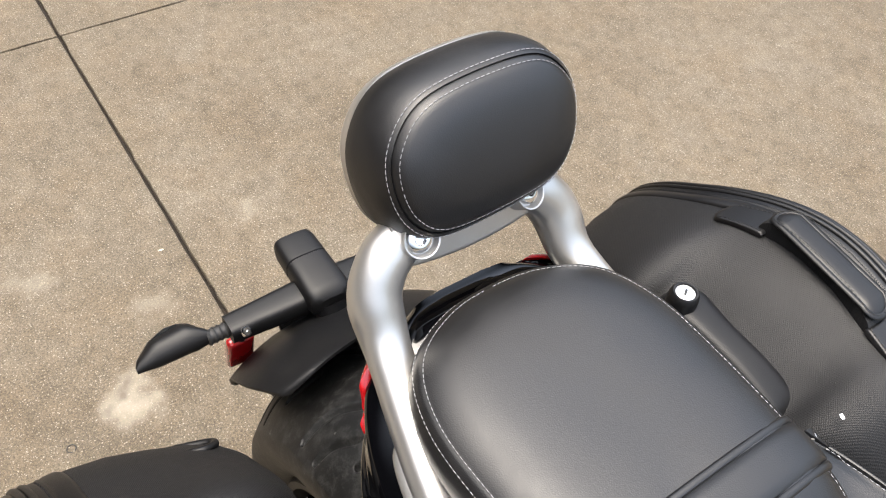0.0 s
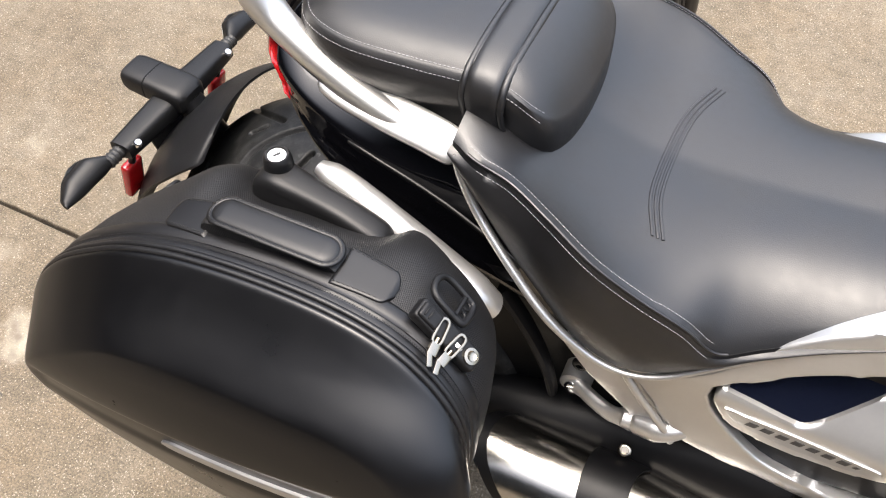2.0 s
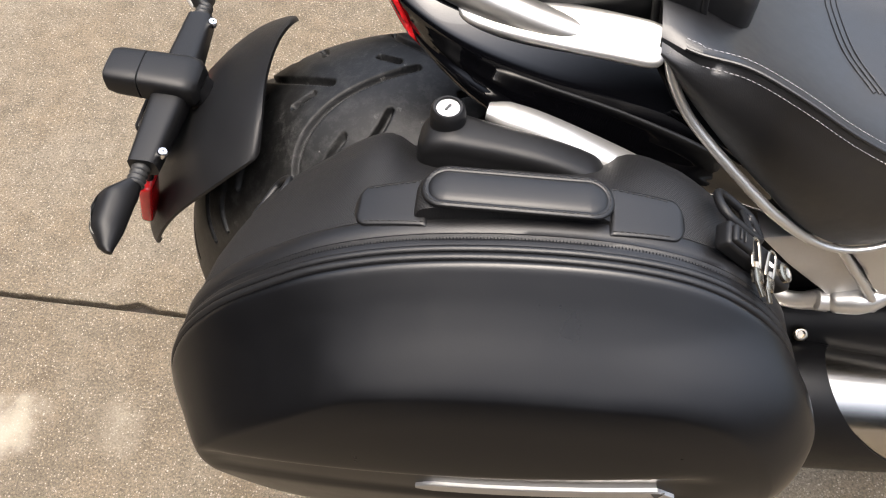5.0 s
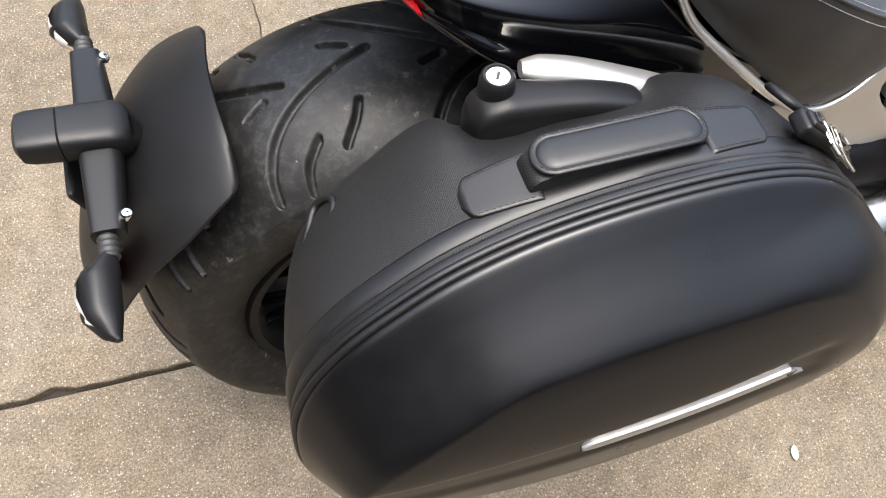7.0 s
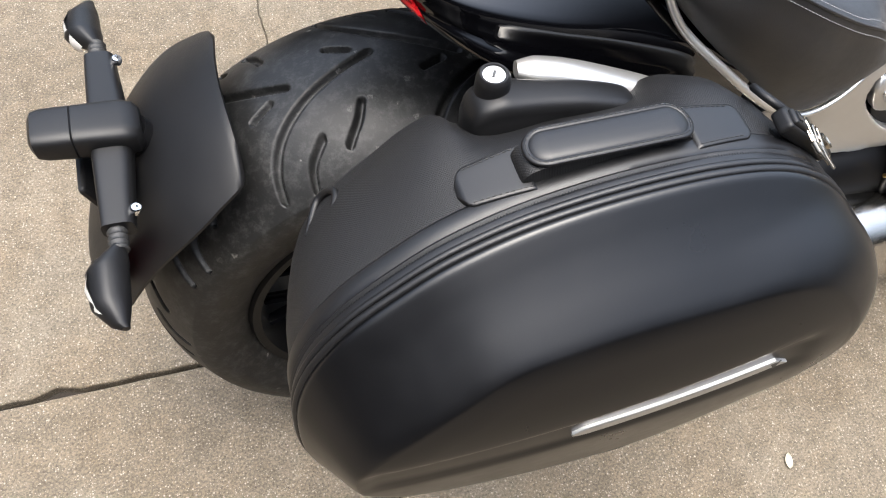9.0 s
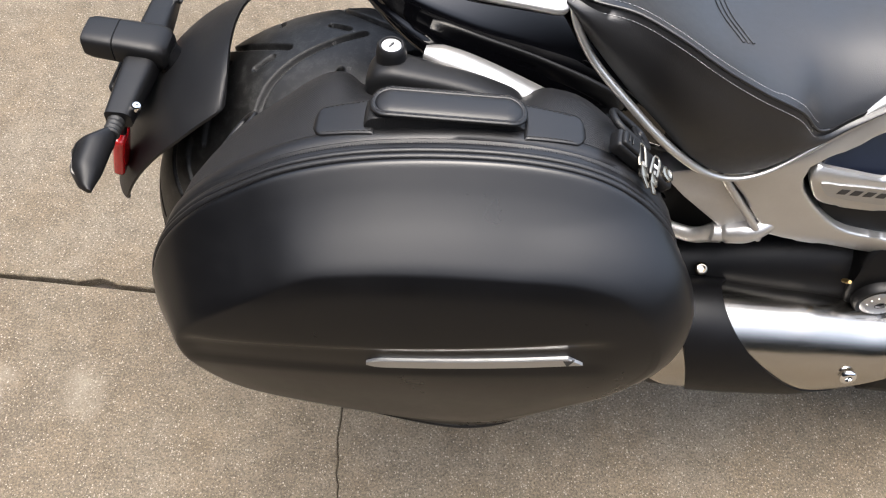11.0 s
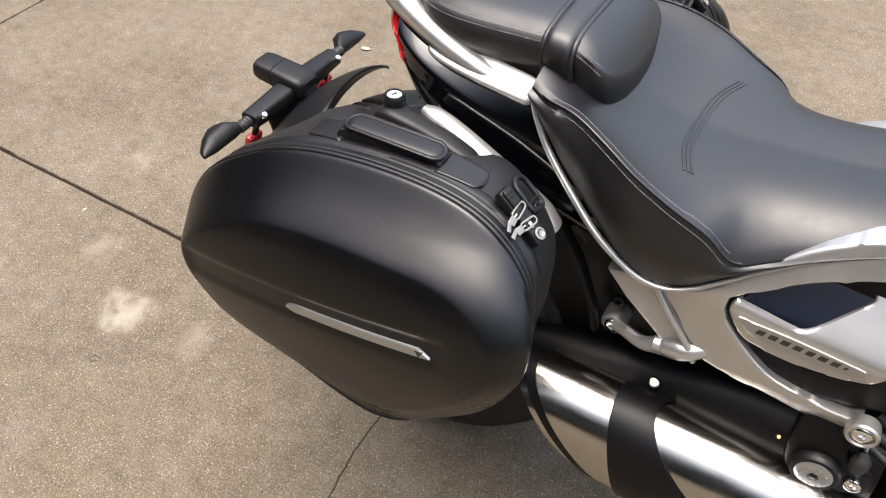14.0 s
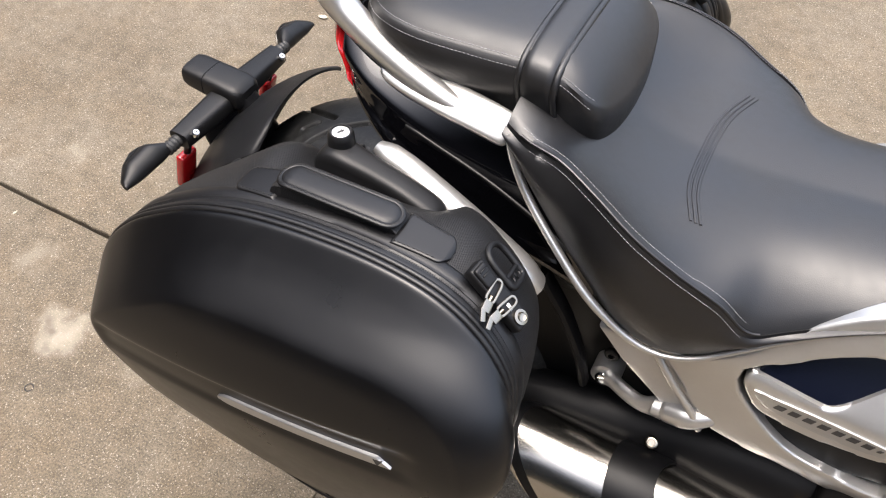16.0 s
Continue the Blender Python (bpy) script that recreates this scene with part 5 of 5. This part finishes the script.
    # rings and buckles
    def loop(name, at, turn, w=0.014, l=0.032, r=0.0033, label=""):
        pts = spline([(-w, 0, 0), (-w * 0.95, l * 0.75, 0), (-w * 0.4, l, 0), (w * 0.4, l, 0), (w * 0.95, l * 0.75, 0), (w, 0, 0), (w * 0.8, -l * 0.35, 0), (-w * 0.8, -l * 0.35, 0)], 40, closed=True)
        bm = tube([*pts, pts[0], pts[1]], r, 10)
        tube([(-w, 0, 0), (w, 0, 0)], r * 0.8, 8, into=bm)
        for x in (-w * 0.45, w * 0.45):
            ring = [(x + 0.0042 * math.cos(a), -0.0045 + 0.0042 * math.sin(a), 0) for a in np.linspace(0, 2 * math.pi, 16)]
            tube(ring, 0.0013, 6, into=bm)
        bm.transform(Matrix.Translation(at) @ turn)
        return put(name, bm, PLASTIC, top, label)

    def lie(at, normal, along):
        """A pose at a place whose z is the normal and whose y runs along."""
        n = V(normal).normalized()
        y = (V(along) - n * V(along).dot(n)).normalized()
        return Matrix.Translation(at) @ Matrix((y.cross(n), y, n)).transposed().to_4x4()

    loop("strap_ring", (0, 0, 0), lie((-0.064, -0.226, 0.702), (-0.72, 0.2, 0.66), (0.35, 0.85, 0.2)), w=0.0145, l=0.028, r=0.0036, label="black plastic strap ring")
    loop("strap_ring", (0, 0, 0), lie((0.301, -0.262, 0.782), (0.6, 0.25, 0.75), (-0.75, 0.15, 0.6)), w=0.0145, l=0.029, label="black plastic strap ring")
    seat_m = lie((0.302, -0.293, 0.783), (0.62, -0.1, 0.78), (0.78, -0.08, -0.62))
    clip = put("zip_lock", box((0.02, 0.07, 0.013), seat_m, 0.004, 3), PLASTIC, top, "black zip lock with a code wheel")
    put("lock_button", box((0.014, 0.02, 0.006), seat_m @ pose(0.001, -0.023, 0.007), 0.0025, 3), PLASTIC, clip)
    for v in (-0.0055, -0.001):
        put("button_rib", box((0.009, 0.0015, 0.002), seat_m @ pose(0.001, -0.023 + v, 0.0105), 0.0005, 1), PLASTIC, clip)
    dial = lathe([(0, 0.0072), (0.0035, 0.007), (0.004, 0.0045), (0.0032, 0.0035)], (0, 0, 0), "z", 22)
    dial.transform(seat_m @ pose(0.001, 0.025, 0.0055))
    put("code_wheel", dial, NICKEL, clip, "small bright code wheel")
    put("white_mark", box((0.0035, 0.007, 0.0008), seat_m @ pose(0.002, 0.012, 0.0068), 0.0003, 1), WHITE_MARK, clip)
    for v, turn in ((-0.006, 12), (0.008, -6)):
        pts = spline([(-0.0035, 0, 0), (-0.0042, 0.011, 0.001), (-0.003, 0.02, 0.0015), (0.003, 0.02, 0.0015), (0.0042, 0.011, 0.001), (0.0035, 0, 0)], 30, closed=True)
        bm = tube([*pts, pts[0]], 0.0014, 8, 0.7)
        tube([(0.0, -0.001, 0.0), (0.0, 0.004, 0.0005)], 0.0018, 8, into=bm)
        join(bm, box((0.009, 0.011, 0.0045), pose(0, -0.006, 0), 0.0015))
        join(bm, box((0.005, 0.012, 0.002), pose(0, -0.015, 0.001, 0, 0, 25), 0.0008))
        bm.transform(seat_m @ pose(0.014, v, 0.007, 0, 0, turn) @ pose(0, 0, 0, 0, 0, 90))
        put("zip_puller", bm, NICKEL, clip, "bright metal zip puller")
    put("zip_stop", box((0.005, 0.008, 0.018), pose(-0.099, -0.309, 0.69, 0, 25, 0), 0.002, 2), NICKEL, top, "small bright zip end stop")
    # trim bar on the lid
    rows = []
    for k in np.linspace(0, 1, 28):
        x = 0.0835 + k * 0.186
        half = 0.0065 * min(1, (k * 14 + 0.3)) * min(1, (1 - k) * 12 + 0.1)
        zc = 0.6535 + 0.1 * (x - 0.12) - (0.004 * (k - 0.93) / 0.07 if k > 0.93 else 0)
        rows.append([(x, shell_y(x, zc) - h, zc + half * u) for u, h in ((-1, -0.003), (-1, 0.0018), (-0.85, 0.0026), (0.85, 0.0026), (1, 0.0018), (1, -0.003))])
    bar = put("trim_bar", grid(rows, caps=False), BADGE, lid, "slim brushed silver trim bar with a dark mark", 30)
    tri = [(0.2515, 0.6705), (0.2615, 0.6715), (0.2565, 0.6625)]
    put("triangle_mark", plate(tri, 0.001, 0, lambda x, y, z: (x, shell_y(x, z) - 0.0032 + y, z)), DARK_MARK, bar)
    if side > 0:
        put("scuff", box((0.005, 0.003, 0.0012), pose(0.239, -0.21, 0.797, 0, 0, 20), 0.0005, 1), WHITE_MARK, bag, "small white scuff")
    return top


CHROME_WHITE = material("bright_lock_metal", (0.85, 0.85, 0.84), 0.28, metal=0.7, spread=0.04, scale=80)


def build_litter():
    ring = bmesh.new()
    tube([(0.0078 * math.cos(a), 0.0078 * math.sin(a), 0) for a in np.linspace(0.5, 6.2, 30)], 0.0009, 8, into=ring)
    o = thing("wire_ring", "small open dark wire ring lying on the concrete", "ring", Matrix.Translation((-0.595, -0.362, 0.0012)))
    part("wire", ring, RUBBER, o)
    leaf_mat = material("dry_leaf", (0.4, 0.36, 0.28), 0.8, spread=0.2, scale=90)
    for x, y, s, turn in ((-0.737, 0.885, 0.016, 10), (0.627, -0.43, 0.013, 70), (-0.28, 0.3, 0.006, 30), (-0.95, -0.05, 0.006, 80)):
        rows = []
        for u in np.linspace(-1, 1, 9):
            w = 0.45 * (1 - u * u) ** 0.7 + 0.02
            rows.append([(s * u, s * w * v, 0.002 + s * 0.25 * abs(v) ** 2 + s * 0.1 * u * u) for v in np.linspace(-1, 1, 7)])
        o = thing("dry_leaf", "small pale dry leaf scrap lying on the concrete", "leaf", pose(x, y, -0.001, 0, 0, turn), "leaf scraps on the drive")
        part("leaf_blade", grid(rows), leaf_mat, o)


motorcycle = thing("motorcycle", "black and silver cruiser motorcycle parked on a concrete drive", "motorcycle", LEAN)
build_wheel(motorcycle)
build_underside(motorcycle)
build_exhaust(motorcycle)
build_tail(motorcycle)
build_subframe(motorcycle)
build_frame(motorcycle)
build_seat(motorcycle)
build_pillion(motorcycle)
build_rails(motorcycle)
build_backrest(motorcycle)
build_rear(motorcycle)
build_pannier(-1, "satin black hard-lid pannier with nylon bag, filled and closed")
build_pannier(1, "satin black hard-lid pannier with nylon bag, hung beside the seat")
build_litter()
build_ground()
